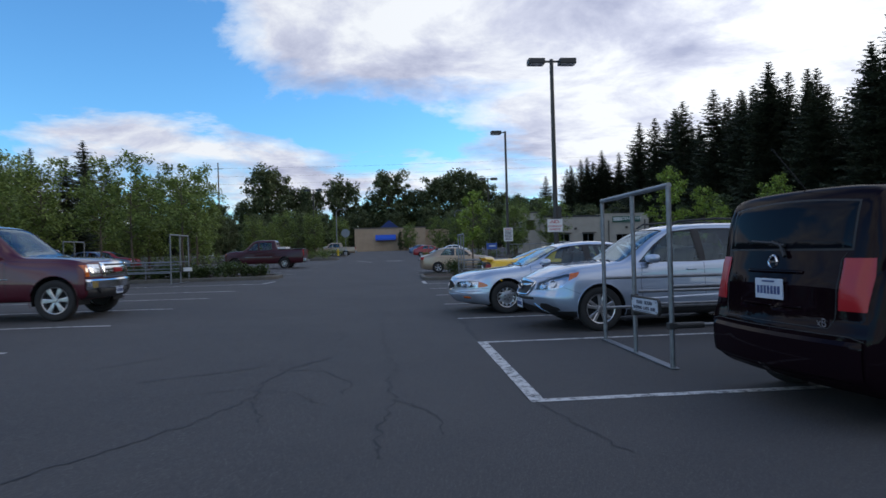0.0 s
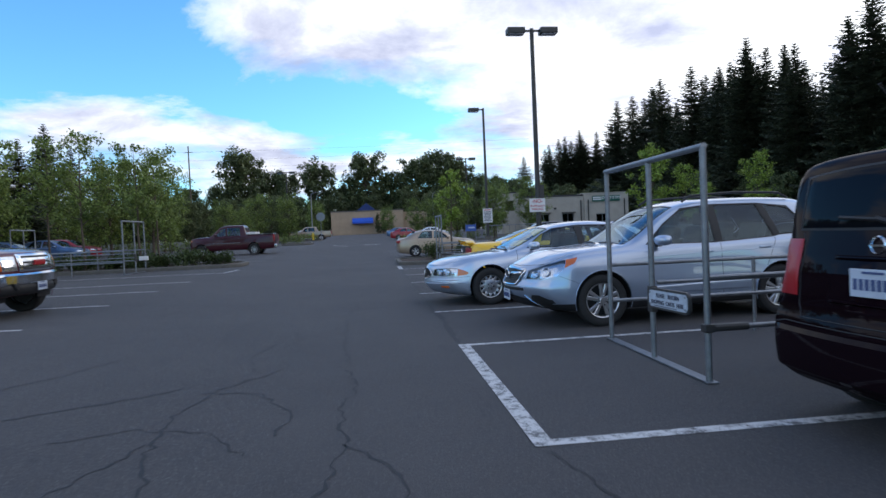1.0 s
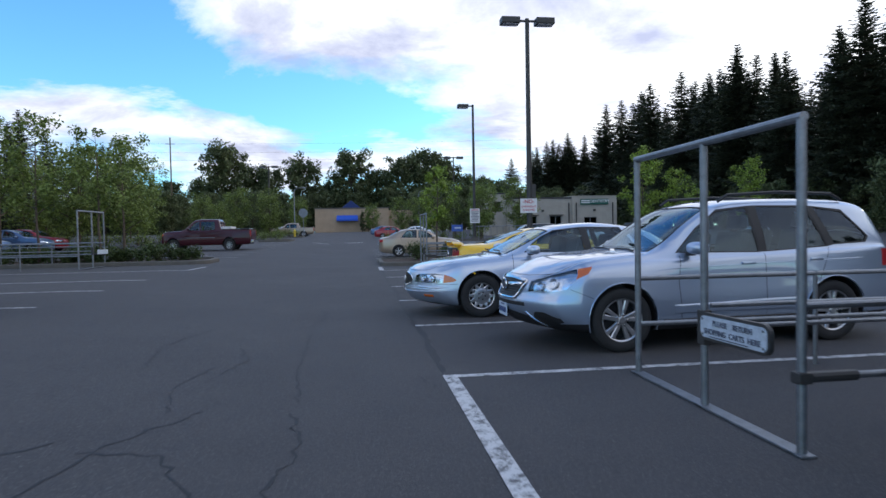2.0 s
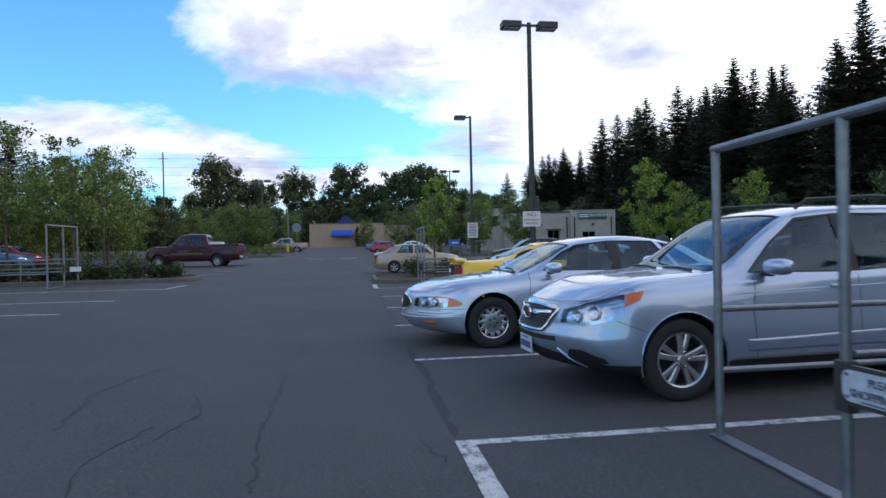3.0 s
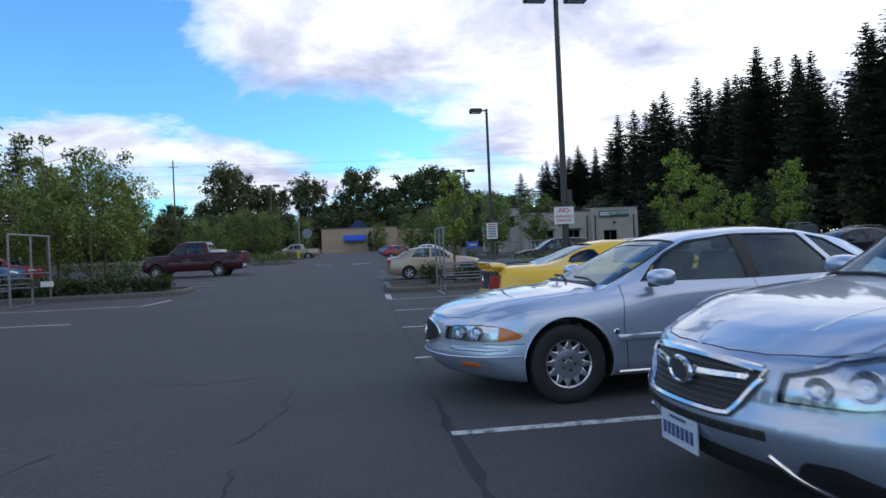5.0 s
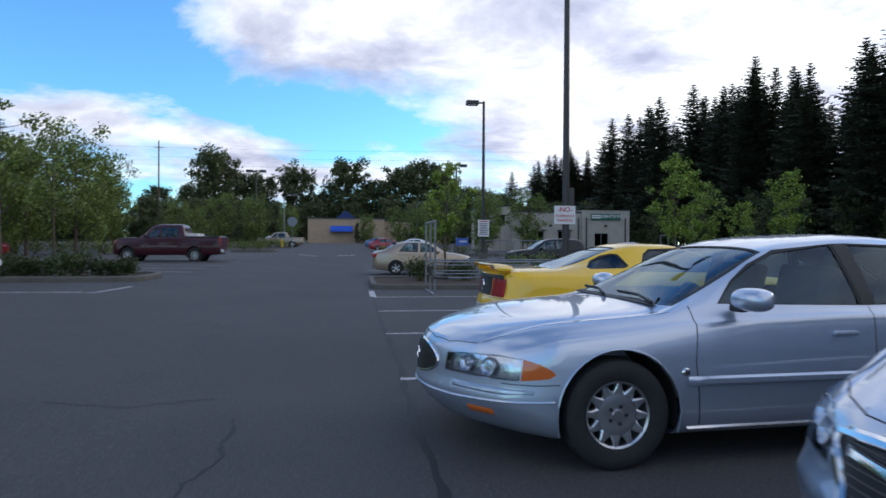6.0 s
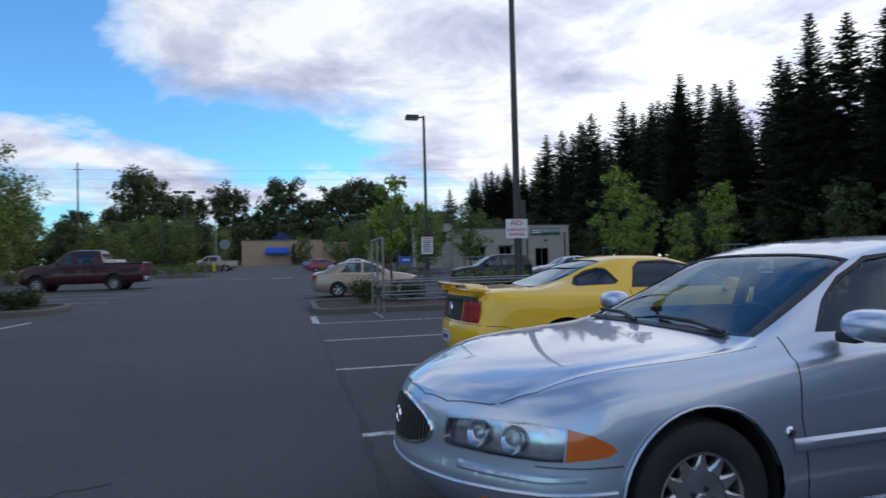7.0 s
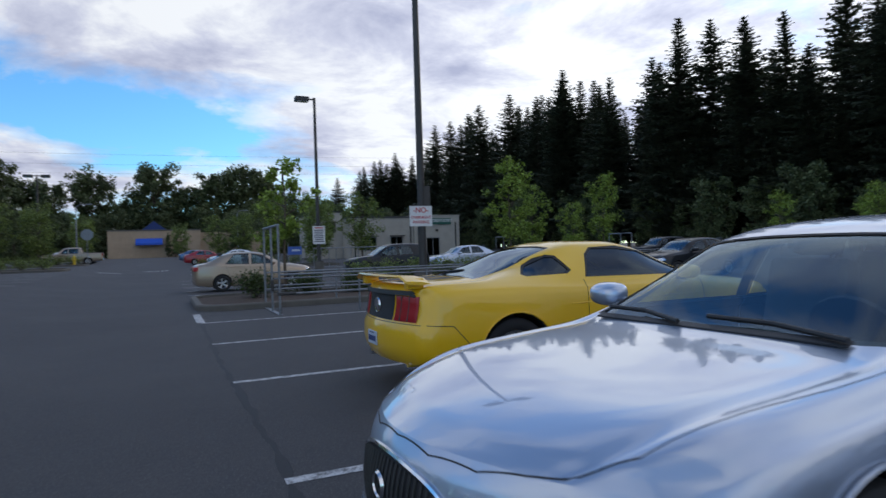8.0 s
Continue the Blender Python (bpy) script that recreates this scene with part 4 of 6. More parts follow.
for y in (1.6, 4.5, 7.5, 10.43, 13.5, 16.3, 19.0, 31.0, 33.8, 36.6, 40.6, 43.6, 46.6, 49.6, 52.6, 55.6):
    tagged(part("bay_line", ribbon([(-5.08, y), (-10.8, y)], 0.10, 0.004), LINE), "worn white painted parking bay line", "road marking", "bay lines", "structure")
tagged(part("bay_line", ribbon([(-10.8, 22.7), (-5.03, 22.6), (-4.87, 24.4)], 0.10, 0.004), LINE), "white painted line bending round the cart bay", "road marking", "bay lines", "structure")
stop_word = thing("stop_marking", "worn white block letters painted on the asphalt", "road marking", "", "structure", pose(-0.6, 62.0, ground_z(-0.6, 62.0) + 0.012, 0.77, 0, 0))
lettering("letters", "STOP", 1.5, LINE, stop_word, Matrix.Diagonal((0.8, 1.6, 1, 1)))
tagged(part("stop_bar", ribbon([(-3.6, 57.0), (-2.2, 57.0)], 0.5, 0.008), LINE), "short white painted bar", "road marking", "", "structure")
rng = random.Random(5)
CRACKS = (((-0.10, 3.0), (-0.09, 3.84), (0.02, 4.6), (-0.05, 5.4), (0.05, 6.1), (-0.08, 6.85)), ((-0.05, 7.1), (-0.12, 7.8), (-0.2, 8.3), (-0.15, 9.3), (-0.22, 10.5)),
          ((-1.05, 4.0), (-1.25, 4.7), (-1.35, 5.6), (-1.2, 6.3), (-0.75, 7.0)), ((-2.9, 2.0), (-2.1, 3.1), (-1.6, 4.0), (-1.3, 4.9)),
          ((-1.3, 6.2), (-0.8, 6.1), (-0.4, 5.4), (-0.5, 4.9)), ((1.30, 4.2), (1.42, 3.4), (1.55, 2.9)), ((-1.7, 8.6), (-1.9, 9.8), (-1.6, 11.0)), ((-0.9, 8.2), (-0.75, 8.9), (-0.95, 9.6)))
SIDE_CRACKS = (((-0.3, 11.0), (-0.1, 11.9), (-0.15, 12.8)), ((-2.6, 5.6), (-2.0, 6.0), (-1.5, 6.4)), ((-2.0, 5.0), (-1.5, 5.2), (-0.9, 5.0), (-0.6, 4.5)), ((-1.0, 7.0), (-1.2, 7.8), (-1.0, 8.6)),
          ((-1.8, 13.4), (-1.1, 13.2), (-0.4, 13.5)), ((0.95, 7.85), (1.1, 7.4)), ((-3.4, 6.3), (-2.9, 7.1), (-2.6, 8.0)), ((0.02, 4.6), (0.35, 4.1), (0.4, 3.5)))
for c in CRACKS + SIDE_CRACKS:
    tagged(part("asphalt_crack", ribbon(c, rng.uniform(0.014, 0.026), 0.003, None, 0.035, rng, 0.085), CRACK), "thin dark ragged crack in the asphalt", "crack", "cracks", "structure")
tagged(part("asphalt_seam", ribbon([(1.23, 7.9), (1.26, 10), (1.2, 12.5), (1.25, 15), (1.2, 18), (1.22, 24)], 0.075, 0.003, None, 0.02, rng, 0.2), CRACK),
       "dark sealed seam along the bay ends", "crack", "cracks", "structure")


# ---------- kerbed islands ----------
def rounded(x0, y0, x1, y1, r, n=7):
    out = []
    for cx, cy, a0 in ((x1 - r, y1 - r, 0), (x0 + r, y1 - r, 90), (x0 + r, y0 + r, 180), (x1 - r, y0 + r, 270)):
        out += [(cx + r * math.cos(radians(a0 + 90 * i / n)), cy + r * math.sin(radians(a0 + 90 * i / n))) for i in range(n + 1)]
    return out


def build_island(x0, y0, x1, y1, r=0.7):
    outer, inner = rounded(x0, y0, x1, y1, r), rounded(x0 + 0.16, y0 + 0.16, x1 - 0.16, y1 - 0.16, r - 0.1)
    isl = thing("kerb_island", "planted island with a weathered concrete kerb", "kerb", "islands", "structure")
    bm = bmesh.new()
    n = len(outer)
    def up(x, y):
        return ground_z(x, y) + 0.15
    rows = [[bm.verts.new((x, y, ground_z(x, y) - 0.05)) for x, y in outer], [bm.verts.new((x, y, up(x, y) - 0.03)) for x, y in outer],
            [bm.verts.new((x * 0.84 + u * 0.16, y * 0.84 + v * 0.16, up(x, y))) for (x, y), (u, v) in zip(outer, inner)],
            [bm.verts.new((x, y, up(x, y))) for x, y in inner], [bm.verts.new((x, y, up(x, y) - 0.12)) for x, y in inner]]
    for A, B in zip(rows, rows[1:]):
        for i in range(n):
            bm.faces.new((A[i], A[(i + 1) % n], B[(i + 1) % n], B[i]))
    part("kerb", bm, CONCRETE, isl)
    bm = bmesh.new()
    bm.faces.new([bm.verts.new((x, y, up(x, y) - 0.06)) for x, y in rounded(x0 + 0.15, y0 + 0.15, x1 - 0.15, y1 - 0.15, r - 0.1)])
    bmesh.ops.triangulate(bm, faces=bm.faces)
    part("mulch", bm, SOIL, isl)
    return isl


build_island(1.25, 26.0, 14.0, 30.6)
build_island(-14.5, 25.9, -5.2, 28.6)
build_island(-19.0, 58.0, -5.6, 62.0)
build_island(-17.0, 76.0, -6.2, 80.0)
build_island(2.4, 60.5, 14.0, 63.5)

# ---------- cart corrals ----------
def build_corral(at, sign=True, length=5.2, width=2.1, h=1.97, label="galvanised steel cart return frame with side rails on the asphalt"):
    """Open end at local x = 0, rails run to +x; posts along y."""
    c = thing("cart_corral", label, "cart corral", "cart corrals", at=at)
    ys = (0.0, width * 0.48, width)
    for y in ys:
        part("post", rod((0, y, 0), (0, y, h), 0.028, seg=12), GALV, c, smooth=False)
        part("foot_plate", box(0.10, 0.12, 0.012, (0, y, 0.010), 0.003), GALV, c)
    part("top_bar", tube([(0, -0.02, h), (0, width + 0.02, h)], 0.030, seg=12), GALV, c)
    part("ground_bar", box(0.10, width, 0.016, (0, width / 2, 0.012), 0.004), GALV, c)
    for y in (0.0, width):
        for z in (0.46, 0.88):
            part("side_rail", rod((0, y, z), (length, y, z), 0.022, seg=10), GALV, c)
        for x in (1.8, 3.5, length):
            part("rail_post", rod((x, y, 0), (x, y, 0.90), 0.022, seg=10), GALV, c)
    for z in (0.60, 0.76):
        part("inner_rail", rod((0.05, ys[1], z), (length, ys[1], z), 0.018, seg=10), GALV, c)
    part("end_rail", rod((length, 0, 0.88), (length, width, 0.88), 0.022, seg=10), GALV, c)
    part("clamp", box(0.07, 0.09, 0.26, (0, ys[1], 0.60), 0.01), POLE, c)
    part("clamp", box(0.09, 0.08, 0.07, (0.0, 0.0, 0.46), 0.01), POLE, c)
    part("bumper_sleeve", rod((0.02, 0, 0.46), (0.35, 0, 0.46), 0.034, seg=10), POLE, c)
    if sign:
        s = thing("cart_sign", "white metal sign in a dark rounded steel frame", "sign", at=at @ pose(-0.045, ys[1] - 0.03, 0.62, 0, 0, -90) @ pose(0, 0, 0, 0, -1.0, 0))
        def panel(grow, y, t):
            bm = bmesh.new()
            pts = rounded(0.0 - grow, -0.078 - grow, 0.74 + grow, 0.078 + grow, 0.045 + grow)
            a = [bm.verts.new((x, y, z)) for x, z in pts]
            b = [bm.verts.new((x, y + t, z)) for x, z in pts]
            bm.faces.new(a)
            bm.faces.new(b[::-1])
            for i in range(len(pts)):
                bm.faces.new((a[i], b[i], b[(i + 1) % len(pts)], a[(i + 1) % len(pts)]))
            bmesh.ops.recalc_face_normals(bm, faces=bm.faces)
            return bm
        part("sign_frame", panel(0.022, 0.0, 0.03), POLE, s)
        part("sign_panel", panel(0.0, -0.006, 0.02), SIGN_WORN, s)
        for word, x in (("PLEASE", 0.245), ("RETURN", 0.50)):
            lettering("letters", word, 0.055, FADED_INK, s, pose(x, -0.009, 0.033, 90))
        part("underline", box(0.44, 0.003, 0.007, (0.34, -0.0085, -0.066)), FADED_INK, s)
        for x, z in ((0.03, 0.055), (0.71, 0.055), (0.03, -0.055), (0.71, -0.055)):
            part("rivet", rod((x, -0.004, z), (x, -0.012, z), 0.009, seg=8), GALV, s)
        for word, x in (("SHOPPING", 0.185), ("CARTS", 0.435), ("HERE", 0.62)):
            lettering("letters", word, 0.055, FADED_INK, s, pose(x, -0.009, -0.032, 90))
    return c


build_corral(pose(3.0, 5.39, 0), True)
build_corral(pose(2.86, 24.0, 0), False, label="galvanised steel cart return frame beside the kerbed island")
build_corral(on_ground(-8.8, 26.0, 180), False, label="galvanised steel cart return frame with a white notice", length=6.5)
c4 = build_corral(on_ground(-17.0, 34.0, 180), False, label="galvanised steel cart return frame among parked cars")
build_corral(on_ground(22.5, 47.0, 0), False, label="galvanised steel cart return frame near the clinic")
build_corral(on_ground(27.0, 40.0, 0), False, label="galvanised steel cart return frame behind the parked cars")
notice = thing("small_notice", "small white notice box clipped to the cart return", "sign", at=on_ground(-8.75, 25.7, 0, 0.55))
part("board", box(0.34, 0.06, 0.16, (0, 0, 0), 0.01), SIGN_WHITE, notice)


# ---------- lamp posts and signs ----------
def build_lamp_post(at, h, heads, label, r=0.085, arm=0.35):
    p = thing("street_lamp", label, "lamp post", "lot lamps", at=at)
    part("base", rod((0, 0, 0), (0, 0, 0.75), 0.27, seg=20), CONCRETE, p)
    part("pole", rod((0, 0, 0.75), (0, 0, h), r, seg=14, r2=r * 0.72), POLE, p, smooth=False)
    part("base_cover", box(0.34, 0.34, 0.05, (0, 0, 0.77), 0.01), POLE, p)
    for s in heads:
        part("arm", box(arm, 0.07, 0.09, (s * arm / 2, 0, h - 0.10), 0.01), POLE, p)
        head = box(0.78, 0.52, 0.26, (s * (arm + 0.39), 0, h - 0.12), 0.03)
        ho = part("lamp_head", head, POLE, p)
        part("lens", box(0.62, 0.40, 0.02, (s * (arm + 0.39), 0, h - 0.26), 0.005), REFLECTOR, ho)
        part("photocell", rod((s * (arm + 0.3), 0, h), (s * (arm + 0.3), 0, h + 0.07), 0.03, seg=8), POLE, ho)
    return p


def build_flat_sign(name, label, at, w, h, lines):
    s = thing(name, label, "sign", at=at)
    part("panel", box(w, 0.01, h, (0, 0, 0), 0.004), SIGN_WHITE, s)
    for text, size, z, mat in lines:
        if isinstance(text, str):
            lettering("letters", text, size, mat, s, pose(0, -0.008, z, 90))
        else:
            part("text_bar", box(text[0], 0.004, size, (text[1], -0.008, z)), mat, s)
    return s


LAMP1 = (7.62, 27.25)
build_lamp_post(pose(*LAMP1, 0), 10.15, (-1, 1), "tall dark bronze lamp post with two box heads", 0.12)
part("junction_box", box(0.20, 0.16, 0.62, (0.17, 0, 2.92), 0.02), POLE, None)
bpy.data.objects["junction_box"].matrix_world = pose(*LAMP1, 0)
tagged(bpy.data.objects["junction_box"], "dark metal cabinet strapped to the lamp post", "electrical box")
build_flat_sign("parking_sign", "white sign with red lettering on the lamp post", pose(LAMP1[0] - 0.08, LAMP1[1] - 0.14, 2.33), 0.72, 0.60,
                [("-NO-", 0.22, 0.17, RED_INK), ("OVERNIGHT", 0.115, -0.04, RED_INK), ("PARKING", 0.125, -0.18, RED_INK)])
LAMP2 = (8.82, 46.0)
build_lamp_post(on_ground(*LAMP2), 10.35, (-1,), "dark bronze lamp post with one box head", 0.11)
build_flat_sign("notice_sign", "white sign with rows of small dark print", on_ground(LAMP2[0], LAMP2[1] - 0.14, 0, 2.30), 0.72, 1.05,
                [((0.5, 0), 0.06, 0.42, RED_INK)] + [((0.58 - 0.05 * (i % 3), 0), 0.05, 0.28 - 0.11 * i, DARK_INK) for i in range(7)])
build_lamp_post(on_ground(11.4, 72.0), 9.4, (-1, 1), "dark bronze lamp post with two box heads", 0.10)
build_lamp_post(on_ground(-10.6, 81.0), 9.0, (-1, 1), "dark bronze lamp post with two box heads", 0.10)


def build_cobra(at, h, reach, label="pale grey street lamp with a curved arm"):
    p = thing("street_lamp", label, "lamp post", "street lamps", at=at)
    part("pole", rod((0, 0, 0), (0, 0, h * 0.93), 0.10, seg=10, r2=0.06), GALV, p)
    part("arm", tube([(0, 0, h * 0.90), (0.1, 0, h * 0.96), (0.5, 0, h * 0.995), (reach, 0, h)], 0.045), GALV, p)
    part("lamp_head", box(0.6, 0.25, 0.12, (reach + 0.25, 0, h), 0.04), GALV, p)


build_cobra(on_ground(-29.0, 62.7), 8.6, -1.4)
build_cobra(on_ground(-9.0, 95.0), 7.2, 1.2)
build_cobra(on_ground(12.0, 120.0), 8.0, 1.2)
stop_sign = thing("stop_sign", "back of a grey octagonal traffic sign on a post", "sign", at=on_ground(-6.6, 82.0))
bm = bmesh.new()
bmesh.ops.create_cone(bm, cap_ends=True, segments=8, radius1=0.60, radius2=0.60, depth=0.02, matrix=pose(0, 0, 3.1, 90, 0, 0) @ pose(0, 0, 0, 0, 0, 22.5))
part("panel", bm, GALV, stop_sign)
part("post", rod((0, 0.04, 0), (0, 0.04, 3.5), 0.04), GALV, stop_sign)
hydrant = thing("fire_hydrant", "yellow cast iron fire hydrant", "hydrant", at=on_ground(-7.2, 77.0, 0, 0.1))
bm = lathe([(0.17, 0), (0.17, 0.05), (0.12, 0.06), (0.12, 0.65), (0.15, 0.68), (0.14, 0.78), (0.07, 0.90), (0.001, 0.94)], 14)
part("barrel", bm, mat_plain("yellow_enamel", (0.6, 0.42, 0.03), 0.5), hydrant).rotation_euler = (radians(90), 0, 0)
part("outlet", rod((-0.22, 0, 0.55), (0.22, 0, 0.55), 0.06), mat_plain("yellow_cap", (0.5, 0.36, 0.03), 0.5), hydrant)
utility = thing("utility_pole", "tall bare wooden utility pole", "pole", at=on_ground(-42.4, 151.0))
part("pole", rod((0, 0, 0), (0, 0, 22.5), 0.2, r2=0.13), BARK, utility)
part("crossarm", box(2.0, 0.12, 0.12, (0, 0, 21.0)), BARK, utility)
cables = thing("power_lines", "thin overhead power cables", "cable")
for z, y in ((22.4, 150.0), (20.5, 151.0), (18.8, 152.0)):
    pts = []
    for i in range(25):
        u = i / 24
        pts.append((-120 + 175 * u, y, ground_z(-40, 150) + z - 1.5 * math.sin(math.pi * u)))
    part("cable", tube(pts, 0.014, seg=4), BLACK, cables)

# ---------- buildings ----------
def build_wall_box(parent, name, x0, y0, x1, y1, z0, z1, mat, openings=()):
    """Four walls 0.3 m thick with openings (x0, x1, z0, z1) through the -y wall."""
    t = 0.3
    bm = bmesh.new()
    xs = sorted({x0, x1, *[v for o in openings for v in o[:2]]})
    for a, b in zip(xs, xs[1:]):
        mid = (a + b) / 2
        zs = [z0]
        for o in openings:
            if o[0] < mid < o[1]:
                zs += [o[2], o[3]]
        zs.append(z1)
        for i in range(0, len(zs) - 1, 2):
            box(b - a, t, zs[i + 1] - zs[i], (mid, y0 + t / 2, (zs[i] + zs[i + 1]) / 2), 0, bm)
    box(x1 - x0, t, z1 - z0, ((x0 + x1) / 2, y1 - t / 2, (z0 + z1) / 2), 0, bm)
    for x in (x0 + t / 2, x1 - t / 2):
        box(t, y1 - y0 - 2 * t, z1 - z0, (x, (y0 + y1) / 2, (z0 + z1) / 2), 0, bm)
    return part(name, bm, mat, parent)


def add_window(parent, x0, x1, z0, z1, y):
    f = bmesh.new()
    for a in ((x1 - x0, 0.07, (x0 + x1) / 2, z0 + 0.035), (x1 - x0, 0.07, (x0 + x1) / 2, z1 - 0.035)):
        box(a[0], 0.08, a[1], (a[2], y + 0.12, a[3]), 0, f)
    for x in (x0 + 0.035, x1 - 0.035, (x0 + x1) / 2):
        box(0.07, 0.078, z1 - z0 - 0.14, (x, y + 0.12, (z0 + z1) / 2), 0, f)
    wn = part("window", f, GALV, parent)
    part("pane", box(x1 - x0, 0.01, z1 - z0, ((x0 + x1) / 2, y + 0.14, (z0 + z1) / 2)), GLASS_DARK, wn)


clinic = thing("clinic_building", "single-storey grey stucco dental clinic with flat parapet roof", "building", at=pose(20.3, 79.5, 0.5, 0, 0, 2))
ops = [(1.6, 3.2, 0.9, 2.5), (5.0, 6.6, 0.9, 2.5)]
build_wall_box(clinic, "wall", 0, 0, 8.0, 12, 0, 4.75, STUCCO, ops)
for o in ops:
    add_window(clinic, *o, 0)
    part("awning", slab([(o[0] - 0.1, -0.5), (o[1] + 0.1, -0.5), (o[1] + 0.1, 0), (o[0] - 0.1, 0)], o[3] + 0.05, o[3] + 0.16), POLE, clinic)
build_wall_box(clinic, "wall", 8.0, -0.35, 14.2, 12, 0, 5.0, STUCCO, [(9.6, 11.4, 0.0, 2.3)])
add_window(clinic, 9.6, 11.4, 0.05, 2.3, -0.35)
build_wall_box(clinic, "wall", -2.6, 3.0, -0.02, 14, 0, 5.6, STUCCO, [(-2.0, -0.8, 3.2, 4.6)])
part("roof", slab([(0.3, 0.3), (7.7, 0.3), (7.7, 11.7), (0.3, 11.7)], 4.3, 4.4), ROOF_DARK, clinic)
part("roof", slab([(8.3, 0), (13.9, 0), (13.9, 11.7), (8.3, 11.7)], 4.5, 4.6), ROOF_DARK, clinic)
part("coping", slab([(-0.08, -0.08), (8.02, -0.08), (8.02, 12.1), (-0.08, 12.1)], 4.753, 4.95), ROOF_DARK, clinic)
part("coping", slab([(7.95, -0.42), (14.28, -0.42), (14.28, 12.1), (7.95, 12.1)], 5.003, 5.10), STUCCO, clinic)
part("coping", slab([(-2.7, 2.9), (-0.0, 2.9), (-0.0, 14.1), (-2.7, 14.1)], 5.603, 5.75), ROOF_DARK, clinic)
for x in (0.5, 7.6, 8.5, 13.6):
    part("downpipe", box(0.12, 0.12, 4.2, (x, -0.46 if x > 8 else -0.1, 2.1), 0.02), POLE, clinic)
for x in (4.0, 11.0):
    part("wall_lamp", box(0.3, 0.2, 0.25, (x, -0.5 if x > 8 else -0.13, 3.2), 0.03), POLE, clinic)
sg = part("clinic_sign", box(3.9, 0.08, 0.75, (11.0, -0.48, 4.3), 0.01), GREEN_SIGN, clinic, "dark green sign with pale letters")
lettering("letters", "DENTISTRY", 0.52, SIGN_WHITE, sg, pose(11.75, -0.53, 4.36, 90))
part("letter_bar", box(1.2, 0.01, 0.16, (9.75, -0.525, 4.45)), SIGN_WHITE, sg)
part("letter_bar", box(1.2, 0.01, 0.16, (9.75, -0.525, 4.2)), SIGN_WHITE, sg)

shop = thing("shop_building", "long low tan masonry shop with a blue awning", "building", at=pose(-9.5, 144.5, 1.35))
build_wall_box(shop, "wall", 0, 0, 16.8, 20, 0, 5.4, TANWALL, [(5.8, 9.6, 0, 2.6)])
build_wall_box(shop, "wall", 16.82, 2, 30, 20, 0, 5.0, TANWALL)
part("roof", slab([(0.3, 0.3), (16.5, 0.3), (16.5, 19.7), (0.3, 19.7)], 4.9, 5.0), ROOF_DARK, shop)
part("coping", slab([(-0.1, -0.1), (16.9, -0.1), (16.9, 20.1), (-0.1, 20.1)], 5.403, 5.65), CONCRETE, shop)
bm = bmesh.new()
prof = [(-0.05, 3.9), (-1.3, 3.0), (-1.3, 2.6), (-0.05, 2.6)]
A, B = ([bm.verts.new((x, y, z)) for y, z in prof] for x in (4.9, 9.7))
for i in range(4):
    bm.faces.new((A[i], B[i], B[(i + 1) % 4], A[(i + 1) % 4]))
bm.faces.new(A[::-1])
bm.faces.new(B)
part("awning", bm, BLUE_AWNING, shop, "bright blue canvas awning")
part("door", box(3.8, 0.06, 2.6, (7.7, 0.2, 1.3)), TANWALL, shop)
bm = bmesh.new()
A = [bm.verts.new(p) for p in ((6.0, 1, 5.66), (10.4, 1, 5.66), (8.2, 1, 7.4))]
B = [bm.verts.new(p) for p in ((6.0, 6, 5.66), (10.4, 6, 5.66), (8.2, 6, 7.4))]
bm.faces.new(A), bm.faces.new(B[::-1])
for i in range(3):
    bm.faces.new((A[i], B[i], B[(i + 1) % 3], A[(i + 1) % 3]))
part("gable", bm, mat_plain("blue_metal_roof", (0.012, 0.03, 0.14), 0.4, 0.3), shop, "dark blue metal gable roof")


